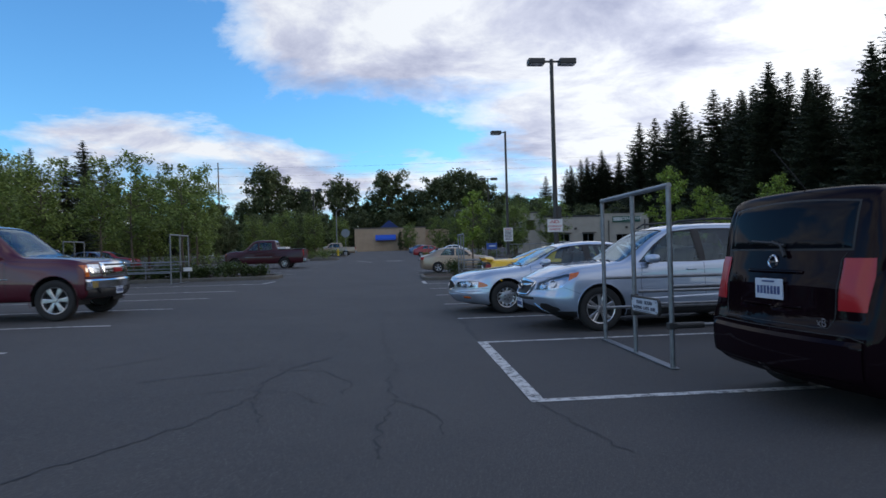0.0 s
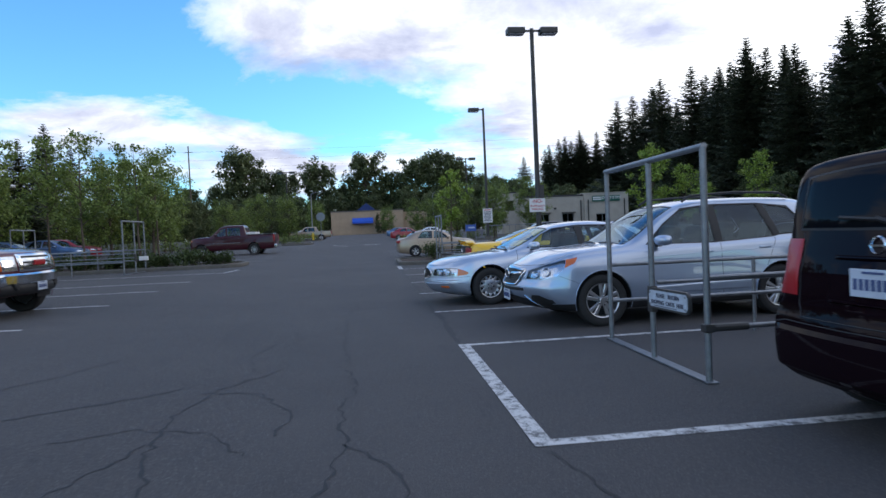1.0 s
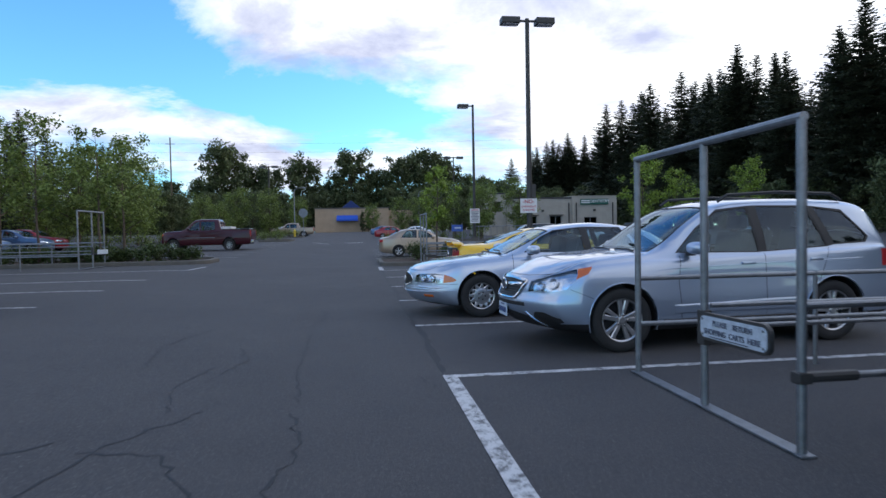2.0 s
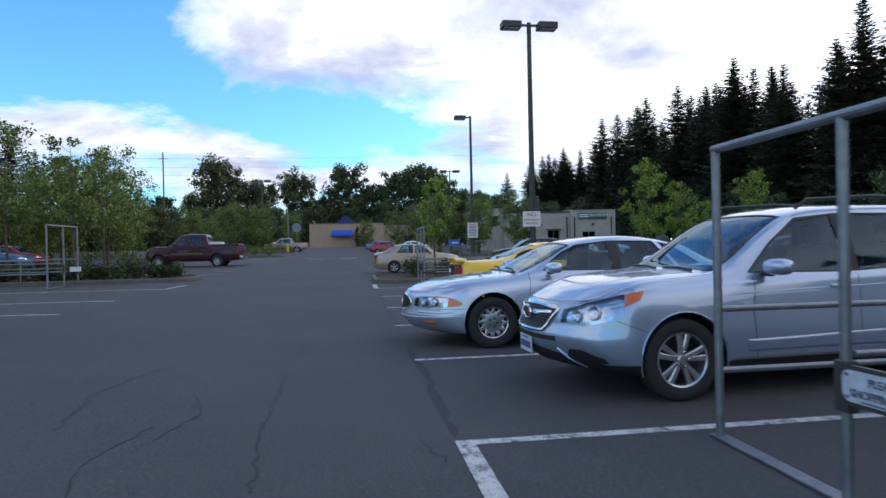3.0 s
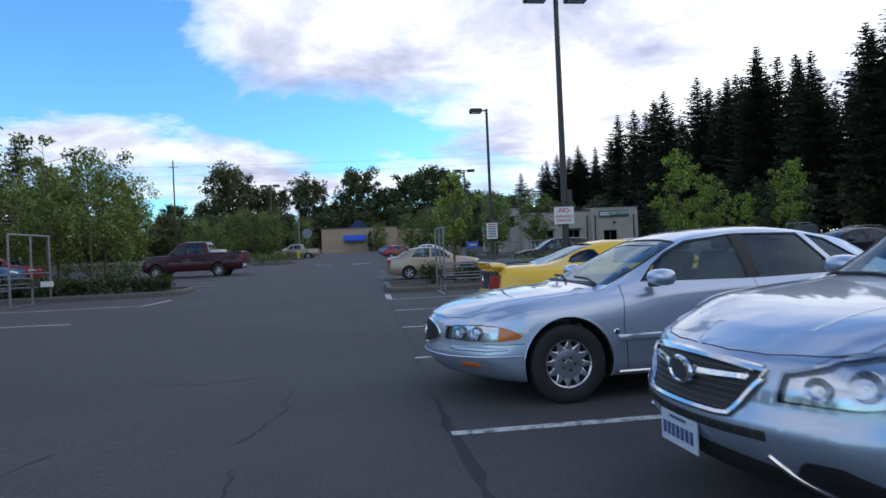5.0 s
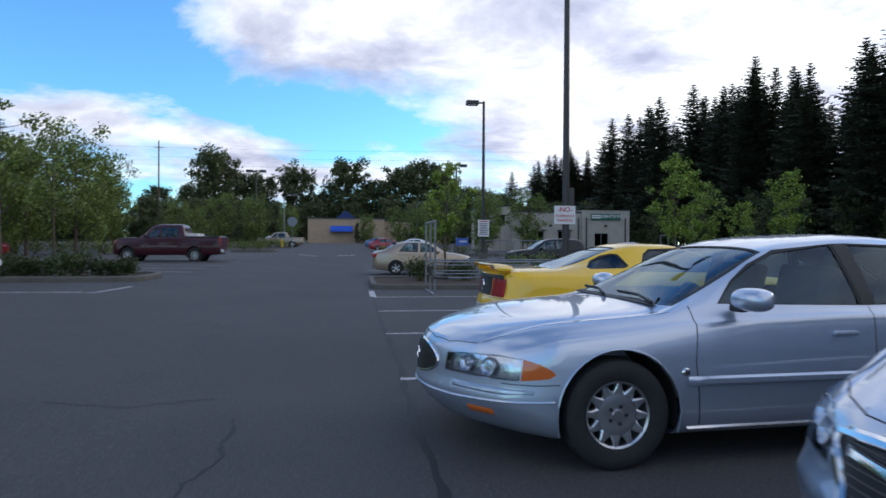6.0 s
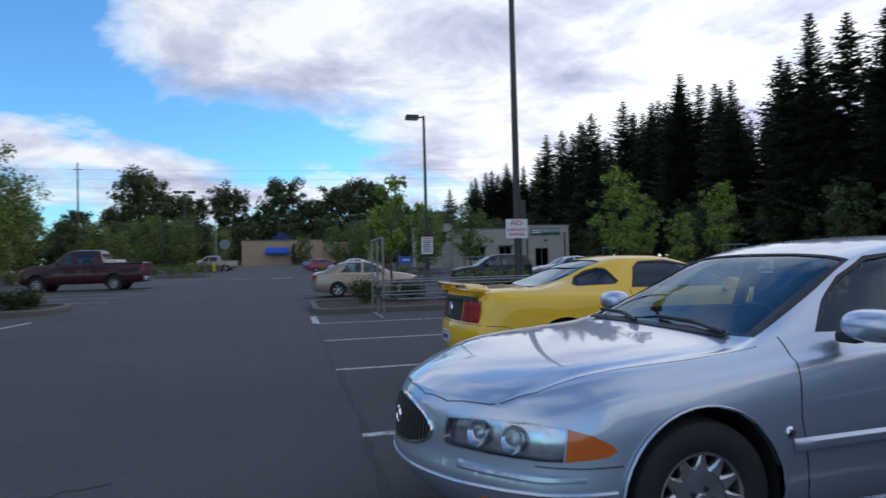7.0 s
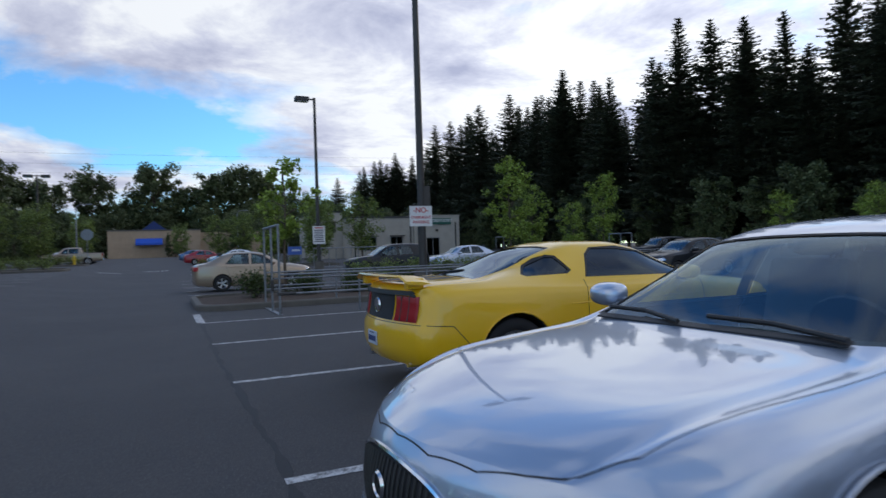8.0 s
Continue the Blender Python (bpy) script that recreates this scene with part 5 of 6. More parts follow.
# ---------- the vehicles in their bays ----------
def suv_extras(car, skin):
    for s in (1, -1):
        part("roof_rail", tube([(0.0, s * 0.62, 1.63), (-0.12, s * 0.62, 1.705), (-0.8, s * 0.625, 1.735), (-1.5, s * 0.62, 1.71), (-1.65, s * 0.61, 1.635)], 0.018), BLACK, car)
        a, b = (0.50, 0.80) if s > 0 else (-0.80, -0.50)
        skin.panel("fog_recess", "nose", a, b, lambda y: 0.29 + 0.05 * smooth01((abs(y) - 0.66) / 0.14), lambda y: 0.34 + 0.11 * smooth01((abs(y) - 0.48) / 0.12) - 0.06 * smooth01((abs(y) - 0.68) / 0.12), BLACK, car, 0.004)
        skin.line("fog_trim", "nose", [(s * 0.46, 0.44), (s * 0.52, 0.36), (s * 0.60, 0.285)], 0.012, CHROME, car, 0.004)
        skin.line("hood_gap", "top", [(2.27, s * 0.02), (2.255, s * 0.2), (2.20, s * 0.38), (2.09, s * 0.55), (1.98, s * 0.665)], 0.004, BLACK, car, -0.001)
        skin.line("hood_crease", "top", [(2.0, s * 0.40), (1.6, s * 0.46), (1.06, s * 0.52)], 0.020, SILVER_BLUE, car, -0.016)
        skin.line("hood_gap", "top", [(1.98, s * 0.665), (1.7, s * 0.70), (1.3, s * 0.735), (1.0, s * 0.74)], 0.004, BLACK, car, -0.001)
        side = "left" if s > 0 else "right"
        skin.line("sill_trim", side, [(0.85, 0.33), (-0.9, 0.33)], 0.014, BLACK, car, 0.0)
        skin.line("shoulder_crease", side, [(0.9, 0.885), (0.2, 0.91), (-0.8, 0.935), (-1.7, 0.955)], 0.022, SILVER_BLUE, car, -0.0195)
        skin.panel("door_scallop", side, 0.72, -0.86, lambda x: 0.40, lambda x: 0.50 + 0.03 * smooth01((0.7 - x) / 1.5), SILVER_BLUE, car, 0.010, n=30, m=10)
    lo = lambda y: 0.575 + 0.17 * smooth01((abs(y) - 0.30) / 0.13)
    hi = lambda y: 0.795 - 0.02 * (y / 0.4) ** 2
    g = skin.panel("grille", "nose", -0.41, 0.41, lo, hi, BLACK, car, 0.006, "black mesh grille")
    for i in range(7):
        z = 0.595 + 0.028 * i
        yy = 0.29 + 0.10 * i / 7
        skin.line("grille_bar", "nose", [(-yy, z), (yy, z)], 0.005, POLE, g, 0.007)
    ring = [(-0.42 + 0.84 * i / 16, hi(-0.42 + 0.84 * i / 16)) for i in range(17)] + [(0.42 - 0.84 * i / 16, lo(0.42 - 0.84 * i / 16)) for i in range(17)]
    ring.append(ring[0])
    skin.line("grille_frame", "nose", ring, 0.016, CHROME, car, 0.010, "chrome grille surround")
    skin.panel("grille_brow", "nose", -0.40, 0.40, lambda y: hi(y) - 0.008, lambda y: hi(y) + 0.022, CHROME, car, 0.022)
    for s in (1, -1):
        skin.panel("grille_wing", "nose", s * 0.06, s * 0.36, lambda y: 0.695 + 0.030 * (abs(y) / 0.36), lambda y: 0.745 + 0.012 * (abs(y) / 0.36), CHROME, car, 0.024, n=12, m=4)
    co, no = skin.at("nose", 0.0, 0.715)
    em = lathe([(0.001, 0.010), (0.046, 0.010), (0.052, 0.018), (0.064, 0.014), (0.070, 0.0)], 28)
    part("emblem", em, CHROME, car, smooth=True).matrix_local = pose(co.x + 0.026, 0, 0.718, 0, 0, -90) @ Matrix.Diagonal((1.45, 1, 1.0, 1))
    part("emblem_face", lathe([(0.001, 0.013), (0.044, 0.012)], 20), DARK_INK, car).matrix_local = pose(co.x + 0.026, 0, 0.718, 0, 0, -90) @ Matrix.Diagonal((1.45, 1, 1.0, 1))
    skin.panel("lower_intake", "nose", -0.47, 0.47, lambda y: 0.500, lambda y: 0.542, BLACK, car, 0.004)
    for i in range(13):
        y = -0.42 + 0.07 * i
        skin.line("intake_rib", "nose", [(y, 0.503), (y, 0.54)], 0.004, POLE, car, 0.004)
    # Real chin, but its black reaches higher to stand in for under-bumper shade.
    skin.panel("chin", "nose", -0.74, 0.74, lambda y: 0.23, lambda y: 0.43 - 0.10 * (y / 0.74) ** 2, BLACK, car, 0.006, "black plastic chin, enlarged for the shade under the bumper")
    co, _ = skin.at("nose", 0.0, 0.47)
    plate(car, co.x + 0.008, 0.425)
    for s in (1, -1):
        part("wiper", tube([(1.02, s * 0.30 + 0.25, 1.085), (0.965, s * 0.30, 1.10), (0.97, s * 0.30 - 0.30, 1.095)], 0.010), BLACK, car)


suv_rows = [(x + (0.13 * smooth01((x - 1.5) / 0.6) if x > 1.5 else 0), *r) for x, *r in SUV_ROWS]
build_car("suv", "ice-silver compact SUV with roof rails, parked nose out", "car", pose(4.53, 9.34, 0, 0, 0, 183), suv_rows, (1.32, -1.32), paint=SILVER_BLUE,
          windows=[[(0.66, 1.06), (0.36, 1.33), (0.05, 1.54), (-0.33, 1.575), (-0.38, 1.045)], [(-0.45, 1.05), (-0.42, 1.58), (-1.10, 1.575), (-1.27, 1.09)], [(-1.34, 1.11), (-1.18, 1.565), (-1.58, 1.52), (-1.86, 1.20), (-1.80, 1.13)]],
          shield=([(0.97, -0.71), (0.97, 0.71), (0.13, 0.59), (0.13, -0.59)], 1.075, None), back=([(-1.98, -0.5), (-1.98, 0.5), (-2.2, 0.55), (-2.2, -0.55)], 1.12, GLASS_DARK),
          lamps=[("pillar_trim", [(-0.372, 1.05), (-0.325, 1.575), (-0.425, 1.58), (-0.455, 1.05)], (0.3,), BLACK, "black door pillar"),
                 ("pillar_trim", [(-1.262, 1.09), (-1.095, 1.575), (-1.185, 1.565), (-1.345, 1.11)], (0.3,), BLACK, "black door pillar"),
                 ("turn_signal", [(1.83, 0.805), (1.78, 0.915), (1.64, 0.94), (1.70, 0.865)], (0.46,), AMBER, "amber turn signal"),
                 ("headlight", [(2.34, 0.69), (2.26, 0.755), (2.06, 0.850), (1.78, 0.915), (1.83, 0.795), (1.93, 0.70), (2.08, 0.660), (2.28, 0.660)], (0.475,), LENS, "clear plastic headlight"),
                 ("tail_light", [(-2.0, 0.85), (-2.0, 1.05), (-2.3, 1.05), (-2.3, 0.85)], (0.55,), RED_LENS, "red tail light")],
          seams=[seam(0.62, 1.03, 0.66, 0.75), seam(0.66, 0.75, 0.62, 0.30), seam(-0.42, 1.04, -0.43, 0.30), seam(-1.27, 1.08, -1.10, 0.70), seam(-1.10, 0.70, -0.96, 0.45), seam(1.90, 0.70, 1.66, 0.60, 0.004)],
          wheel=(0.350, 0.235, 5, "split"), cabin=(-1.6, 1.0, 0.42, 0.70), mirror=(0.50, 1.0, 1.115), handles=[(-0.20, 0.892, 0.93), (-1.08, 0.885, 0.955)], cladding=(0.325, BLACK), extras=suv_extras, bow=(0.26, 0.10),
          fine=3, nose=((0.21, 0.30), (0.30, 0.15), (0.40, 0.05), (0.50, 0.005), (0.56, 0.0), (0.62, 0.035), (0.72, 0.055), (0.80, 0.10), (0.90, 0.20)), haunch=((1.32, 0.022, 0.46), (-1.32, 0.022, 0.46)),
          bowls=((0.60, 0.730, 0.050), (0.725, 0.765, 0.060)))


def sedan_extras(car, skin):
    oval = lambda y, k: 0.585 + k * 0.098 * math.sqrt(max(0.0, 1 - (y / 0.33) ** 2))
    g = skin.panel("grille", "nose", -0.325, 0.325, lambda y: oval(y, -1), lambda y: oval(y, 1), BLACK, car, 0.004, "oval black grille", n=32)
    skin.line("grille_frame", "nose", [(0.335 * math.cos(a), 0.585 + 0.104 * math.sin(a)) for a in (math.tau * i / 48 for i in range(49))], 0.009, CHROME, car, 0.004, "thin chrome grille surround")
    for i in range(23):
        y = -0.308 + 0.028 * i
        skin.line("grille_bar", "nose", [(y, oval(y, -0.92)), (y, oval(y, 0.92))], 0.0045, POLE, g, 0.007)
    co, _ = skin.at("nose", 0.0, 0.59)
    part("emblem", lathe([(0.034, 0.004), (0.038, 0.010), (0.044, 0)], 18), CHROME, car, smooth=True).matrix_local = pose(co.x + 0.012, 0, 0.59, 0, 0, -90)
    skin.line("bumper_seam", "nose", [(-0.88, 0.425), (-0.5, 0.405), (0.5, 0.405), (0.88, 0.425)], 0.008, SILVER, car, 0.002)
    skin.panel("air_dam", "nose", -0.66, 0.66, lambda y: 0.185, lambda y: 0.225, BLACK, car, 0.002)
    for s in (1, -1):
        side = "left" if s > 0 else "right"
        skin.panel("bumper_moulding", "nose", s * 0.50, s * 0.885, lambda y: 0.462 + 0.012 * smooth01((abs(y) - 0.80) / 0.08), lambda y: 0.500 - 0.006 * smooth01((abs(y) - 0.80) / 0.08), SILVER, car, 0.016, n=20, m=4)
        skin.panel("fog_recess", "nose", s * 0.54, s * 0.76, lambda y: 0.312, lambda y: 0.382, SILVER, car, 0.006, n=12, m=4)
        skin.panel("fog_light", "nose", s * 0.585, s * 0.745, lambda y: 0.325, lambda y: 0.370, AMBER, car, 0.012, "amber fog light", n=12, m=4)
        skin.line("bumper_seam", side, [(1.98, 0.425), (1.83, 0.43)], 0.008, SILVER, car, 0.002)
        skin.line("panel_gap", side, [(2.12, 0.528), (1.95, 0.525), (1.80, 0.53)], 0.004, BLACK, car, -0.002)
        skin.panel("side_moulding", side, 0.99, -1.0, lambda x: 0.502, lambda x: 0.560, SILVER, car, 0.024, n=30, m=4)
        skin.line("rocker_trim", side, [(0.98, 0.235), (-0.95, 0.235)], 0.016, CHROME, car, -0.002)
        co, _ = skin.at(side, 1.0, 0.585)
        part("side_badge", lathe([(0.001, 0.012), (0.018, 0.010), (0.022, 0.004), (0.028, 0)], 16), CHROME, car).matrix_local = pose(1.0, co.y, 0.585, 0, 0, 0 if s > 0 else 180)
        part("wiper", tube([(1.06, 0.62 - (0.0 if s > 0 else 0.72), 0.985), (0.985, 0.30 - (0.0 if s > 0 else 0.66), 1.005), (0.99, 0.0 - (0.0 if s > 0 else 0.60), 1.01)], 0.011), BLACK, car)
        skin.line("hood_gap", "top", [(2.435, 0.0), (2.42, s * 0.2), (2.36, s * 0.38), (2.28, s * 0.51), (2.19, s * 0.61), (2.06, s * 0.69)], 0.0035, BLACK, car, -0.001, step=0.02)
        skin.line("hood_gap", "top", [(2.06, s * 0.69), (1.8, s * 0.735), (1.4, s * 0.775), (1.03, s * 0.785)], 0.0025, BLACK, car, -0.001)
    part("cowl", box(0.045, 1.24, 0.010, (1.045, 0, 0.970), 0.004, turn=Matrix.Rotation(radians(18), 4, "Y")), BLACK, car, "black plastic cowl under the windshield")


sedan_rows = [(x + (0.06 if x > 1.9 else 0), *r) for x, *r in SEDAN_ROWS]
build_car("sedan", "silver four-door sedan with worn wheel covers, parked nose out", "car", pose(3.71, 12.34, 0, 0, 0, 182), sedan_rows, (1.425, -1.425), paint=SILVER,
          windows=[[(0.71, .985), (0.54, 1.125), (0.38, 1.232), (0.16, 1.328), (-.28, 1.372), (-.30, .97)], [(-.39, .97), (-.38, 1.375), (-0.98, 1.36), (-1.22, .985)], [(-1.28, .99), (-1.06, 1.345), (-1.26, 1.30), (-1.60, 1.04)]],
          shield=([(1.05, -0.73), (1.05, 0.73), (0.24, 0.585), (0.24, -0.585)], 0.965, None), back=([(-1.42, -.52), (-1.42, .52), (-1.98, .62), (-1.98, -.62)], 1.0, GLASS_DARK),
          lamps=[("pillar_trim", [(-.295, .97), (-.275, 1.372), (-.385, 1.375), (-.395, .97)], (0.3,), BLACK, "black door pillar"),
                 ("headlight", [(2.46, 0.605), (2.42, 0.648), (2.30, 0.682), (2.12, 0.692), (2.00, 0.676), (2.02, 0.548), (2.20, 0.540), (2.38, 0.542), (2.45, 0.56)], (0.41,), LENS, "hazy clear headlight"),
                 ("turn_signal", [(2.00, 0.676), (1.91, 0.650), (1.84, 0.612), (1.82, 0.588), (1.86, 0.566), (2.02, 0.548)], (0.41,), AMBER, "amber side turn signal"),
                 ("tail_light", [(-2.4, .70), (-2.4, .86), (-2.66, .86), (-2.66, .70)], (0.3,), RED_LENS, "red tail light")],
          seams=[seam(0.90, 0.97, 0.93, 0.65), seam(0.93, 0.65, 0.90, 0.25), seam(-.345, .965, -.36, .25), seam(-1.22, .98, -1.08, .60)],
          wheel=(0.335, 0.205, 12, "cap"), arch=1.16, cabin=(-1.75, 1.05, 0.36, 0.72), mirror=(0.62, 1.02, 1.03), handles=[(-0.12, .925, .80), (-1.02, .925, .80)], extras=sedan_extras, bow=(0.32, 0.15), trim=0.012,
          fine=3, nose=((0.18, 0.26), (0.24, 0.14), (0.34, 0.04), (0.42, 0.0), (0.50, 0.02), (0.60, 0.03), (0.68, 0.05), (0.76, 0.10)), haunch=((1.425, 0.012, 0.45), (-1.425, 0.012, 0.45)),
          bowls=((0.56, 0.615, 0.056), (0.70, 0.612, 0.058)))


def coupe_extras(car, skin):
    wing = bmesh.new()
    rows_w = []
    for i in range(25):
        y = -0.78 + 1.56 * i / 24
        k = abs(y / 0.78)
        z = 1.085 - 0.05 * smooth01((k - 0.82) / 0.18)
        x = -2.29 + 0.06 * k * k
        rows_w.append([wing.verts.new((x + dx, y, z + dz)) for dx, dz in ((-0.13, 0.012), (-0.12, 0.026), (0.02, 0.018), (0.11, -0.004), (0.02, -0.012), (-0.11, 0.000))])
    for A, B in zip(rows_w, rows_w[1:]):
        for i in range(6):
            wing.faces.new((A[i], A[(i + 1) % 6], B[(i + 1) % 6], B[i]))
    wing.faces.new(rows_w[0][::-1])
    wing.faces.new(rows_w[-1])
    bmesh.ops.recalc_face_normals(wing, faces=wing.faces)
    part("spoiler", wing, YELLOW, car, "low yellow deck spoiler", smooth=True)
    for y in (-0.66, 0.66):
        part("spoiler_foot", box(0.16, 0.10, 0.10, (-2.24, y, 1.035), 0.02), YELLOW, car, smooth=True)
    skin.panel("tail_panel", "tail", -0.37, 0.37, lambda y: 0.69, lambda y: 0.925, BLACK, car, 0.006, "gloss black panel between the tail lights")
    co, _ = skin.at("tail", 0.0, 0.80)
    part("emblem", lathe([(0.001, 0.012), (0.06, 0.012), (0.07, 0.016), (0.078, 0.0)], 22), CHROME, car, smooth=True).matrix_local = pose(co.x - 0.008, 0, 0.81, 0, 0, 90)
    for s in (1, -1):
        tl = skin.panel("tail_light", "tail", s * 0.40, s * 0.74, lambda y: 0.69, lambda y: 0.925 - 0.01 * abs(y), RED_LENS, car, 0.016, "red three-part tail light", n=18)
        for y in (0.505, 0.62):
            skin.line("lens_divider", "tail", [(s * y, 0.695), (s * y, 0.915)], 0.008, POLE, tl, 0.012)
        skin.panel("stripe", "top", -2.22, -1.68, lambda x: s * 0.07, lambda x: s * 0.30, BLACK, car, 0.004, "black racing stripe", n=12, m=4)
        side = "left" if s > 0 else "right"
        skin.line("bumper_gap", side, [(-1.74, 0.36), (-1.86, 0.52), (-1.98, 0.66), (-2.2, 0.672)], 0.004, BLACK, car, -0.001)
        skin.line("side_crease", side, [(0.9, 0.80), (-0.75, 0.78)], 0.008, YELLOW, car, -0.004)
        part("exhaust", rod((-2.30, s * 0.55, 0.27), (-2.05, s * 0.55, 0.27), 0.040), CHROME, car)
    skin.line("bumper_gap", "tail", [(-0.80, 0.672), (0.80, 0.672)], 0.004, BLACK, car, -0.001)
    co, _ = skin.at("tail", 0.0, 0.52)
    plate(car, co.x - 0.002, 0.50, False, 0.27, 0.13)


build_car("coupe", "bright yellow two-door coupe with rear spoiler, tail to the lane", "car", pose(4.86, 16.05, 0, 0, 0, -1), COUPE_ROWS, (1.36, -1.36), paint=YELLOW, glass=GLASS_DARK,
          windows=[[(-1.18, 1.07), (-1.08, 1.15), (-0.94, 1.215), (-0.80, 1.245), (-0.72, 1.235), (-0.64, 1.09), (-0.70, 1.06), (-1.14, 1.05)], [(-.52, 1.02), (-.40, 1.24), (-.30, 1.305), (0.05, 1.315), (0.35, 1.255), (.88, 1.0)]],
          shield=([(1.0, -.68), (1.0, .68), (0.28, .56), (0.28, -.56)], 1.0, None), back=([(-0.70, -.47), (-0.70, .47), (-1.62, .58), (-1.62, -.58)], 1.03, GLASS_DARK),
          lamps=[("headlight", [(2.35, .60), (2.35, .74), (2.1, .74), (2.1, .60)], (0.45,), LENS, "")], seams=[seam(-.55, 1.0, -.56, .30), seam(.92, .95, .96, .30)],
          wheel=(0.345, 0.23, 5, "alloy"), arch=1.12, cabin=(-0.9, 1.0, 0.24, 0.70), mirror=(0.62, 1.01, 1.03), handles=[(-.36, .94, .86)], extras=coupe_extras, bow=(0.2, 0.16),
          fine=2, tail=((0.24, 0.14), (0.34, 0.05), (0.46, 0.0), (0.62, 0.01), (0.69, 0.05), (0.92, 0.085), (1.02, 0.02)), haunch=((-1.36, 0.035, 0.46), (1.36, 0.02, 0.46)))


def compact_extras(car, skin):
    for s in (1, -1):
        part("tail_light", box(0.20, 0.10, 0.16, (-2.20, s * 0.70, 0.86), 0.03, turn=Matrix.Rotation(s * radians(20), 4, "Z")), RED_LENS, car, "red tail light")
    plate(car, -2.345, 0.72, False)


COMPACT = dict(windows=[[(0.66, 1.0), (0.20, 1.32), (-.22, 1.40), (-.25, .99)], [(-.33, .99), (-.32, 1.405), (-0.85, 1.385), (-1.18, 1.02)]],
               shield=([(0.98, -.62), (0.98, .62), (0.25, .52), (0.25, -.52)], 1.0, None), back=([(-1.22, -.5), (-1.22, .5), (-1.88, .56), (-1.88, -.56)], 1.06, GLASS_DARK),
               lamps=[("headlight", [(2.22, .58), (2.22, .70), (1.85, .78), (1.80, .68)], (0.38,), LENS, "")], seams=[seam(.72, .98, .75, .25), seam(-.29, .98, -.30, .25), seam(-1.18, 1.0, -1.05, .6)],
               wheel=(0.31, 0.19, 5, "alloy"), arch=1.12, cabin=(-1.5, 1.0, 0.38, 0.66), mirror=(0.52, .93, 1.03), handles=[(-.12, .845, .88), (-.98, .845, .9)], extras=compact_extras, bow=(0.2, 0.10))
build_car("sedan", "champagne-beige compact sedan, tail to the lane beside the island", "car", pose(3.82, 35.3, 0), COMPACT_ROWS, (1.3, -1.3), paint=GOLD, **COMPACT)


def box_extras(car, skin):
    glass_hi = lambda y: 1.555 - 0.03 * (y / 0.6) ** 2
    skin.panel("tailgate_window", "tail", -0.665, 0.665, lambda y: 1.185, glass_hi, BLACK, car, 0.004, "dark tinted tailgate glass", n=30, m=10)
    skin.panel("tailgate_pane", "tail", -0.65, 0.65, lambda y: 1.20, lambda y: glass_hi(y) - 0.014, PRIVACY, car, 0.010, n=30, m=10)
    skin.line("wiper", "tail", [(0.30, 1.255), (0.05, 1.24), (-0.10, 1.22)], 0.012, BLACK, car, 0.022)
    skin.line("wiper_arm", "tail", [(0.04, 1.245), (-0.06, 1.22), (-0.12, 1.14)], 0.017, BLACK, car, 0.022)
    co, _ = skin.at("tail", 0.0, 1.10)
    part("emblem", lathe([(0.040, 0.0), (0.046, 0.010), (0.054, 0.0)], 20), CHROME, car).matrix_local = pose(co.x - 0.004, 0.02, 1.105, 0, 0, 90)
    part("emblem_bar", box(0.008, 0.08, 0.012, (co.x - 0.008, 0.02, 1.105)), CHROME, car)
    skin.line("tailgate_gap", "tail", [(0.62, 1.17), (0.59, 1.12), (0.59, 0.74), (0.55, 0.665), (-0.55, 0.665), (-0.59, 0.74), (-0.59, 1.12), (-0.62, 1.17)], 0.004, BLACK, car, 0.0)
    skin.panel("grip", "tail", -0.30, 0.30, lambda y: 1.02, lambda y: 1.045, PLUM, car, 0.022, m=3)
    skin.panel("plate_shelf", "tail", -0.32, 0.32, lambda y: 0.775, lambda y: 0.795, PLUM, car, 0.020, m=3)
    co, _ = skin.at("tail", 0.0, 0.905)
    plate(car, co.x - 0.012, 0.905, False)
    co, _ = skin.at("tail", -0.52, 0.70)
    lettering("badge", "xB", 0.085, CHROME, car, Matrix.Translation((co.x - 0.012, -0.50, 0.70)) @ pose(0, 0, 0, 90, 0, -90))
    for s in (1, -1):
        skin.panel("tail_light", "tail", s * 0.61, s * 0.80, lambda y: 0.79, lambda y: 1.135, RED_LENS, car, 0.014, "tall red tail light", n=12)
        skin.panel("bumper_reflector", "tail", s * 0.70, s * 0.78, lambda y: 0.40, lambda y: 0.425, RED_LENS, car, 0.006, n=6, m=2)
    skin.line("bumper_gap", "tail", [(-0.84, 0.60), (-0.70, 0.628), (0.70, 0.628), (0.84, 0.60)], 0.004, BLACK, car, -0.001)
    skin.panel("rear_bumper", "tail", -0.80, 0.80, lambda y: 0.33, lambda y: 0.60, PLUM, car, 0.035, "dark plum rear bumper", n=30, m=10)
    part("antenna", rod((-1.75, 0.0, 1.63), (-2.05, 0.0, 1.95), 0.005, seg=6), BLACK, car)


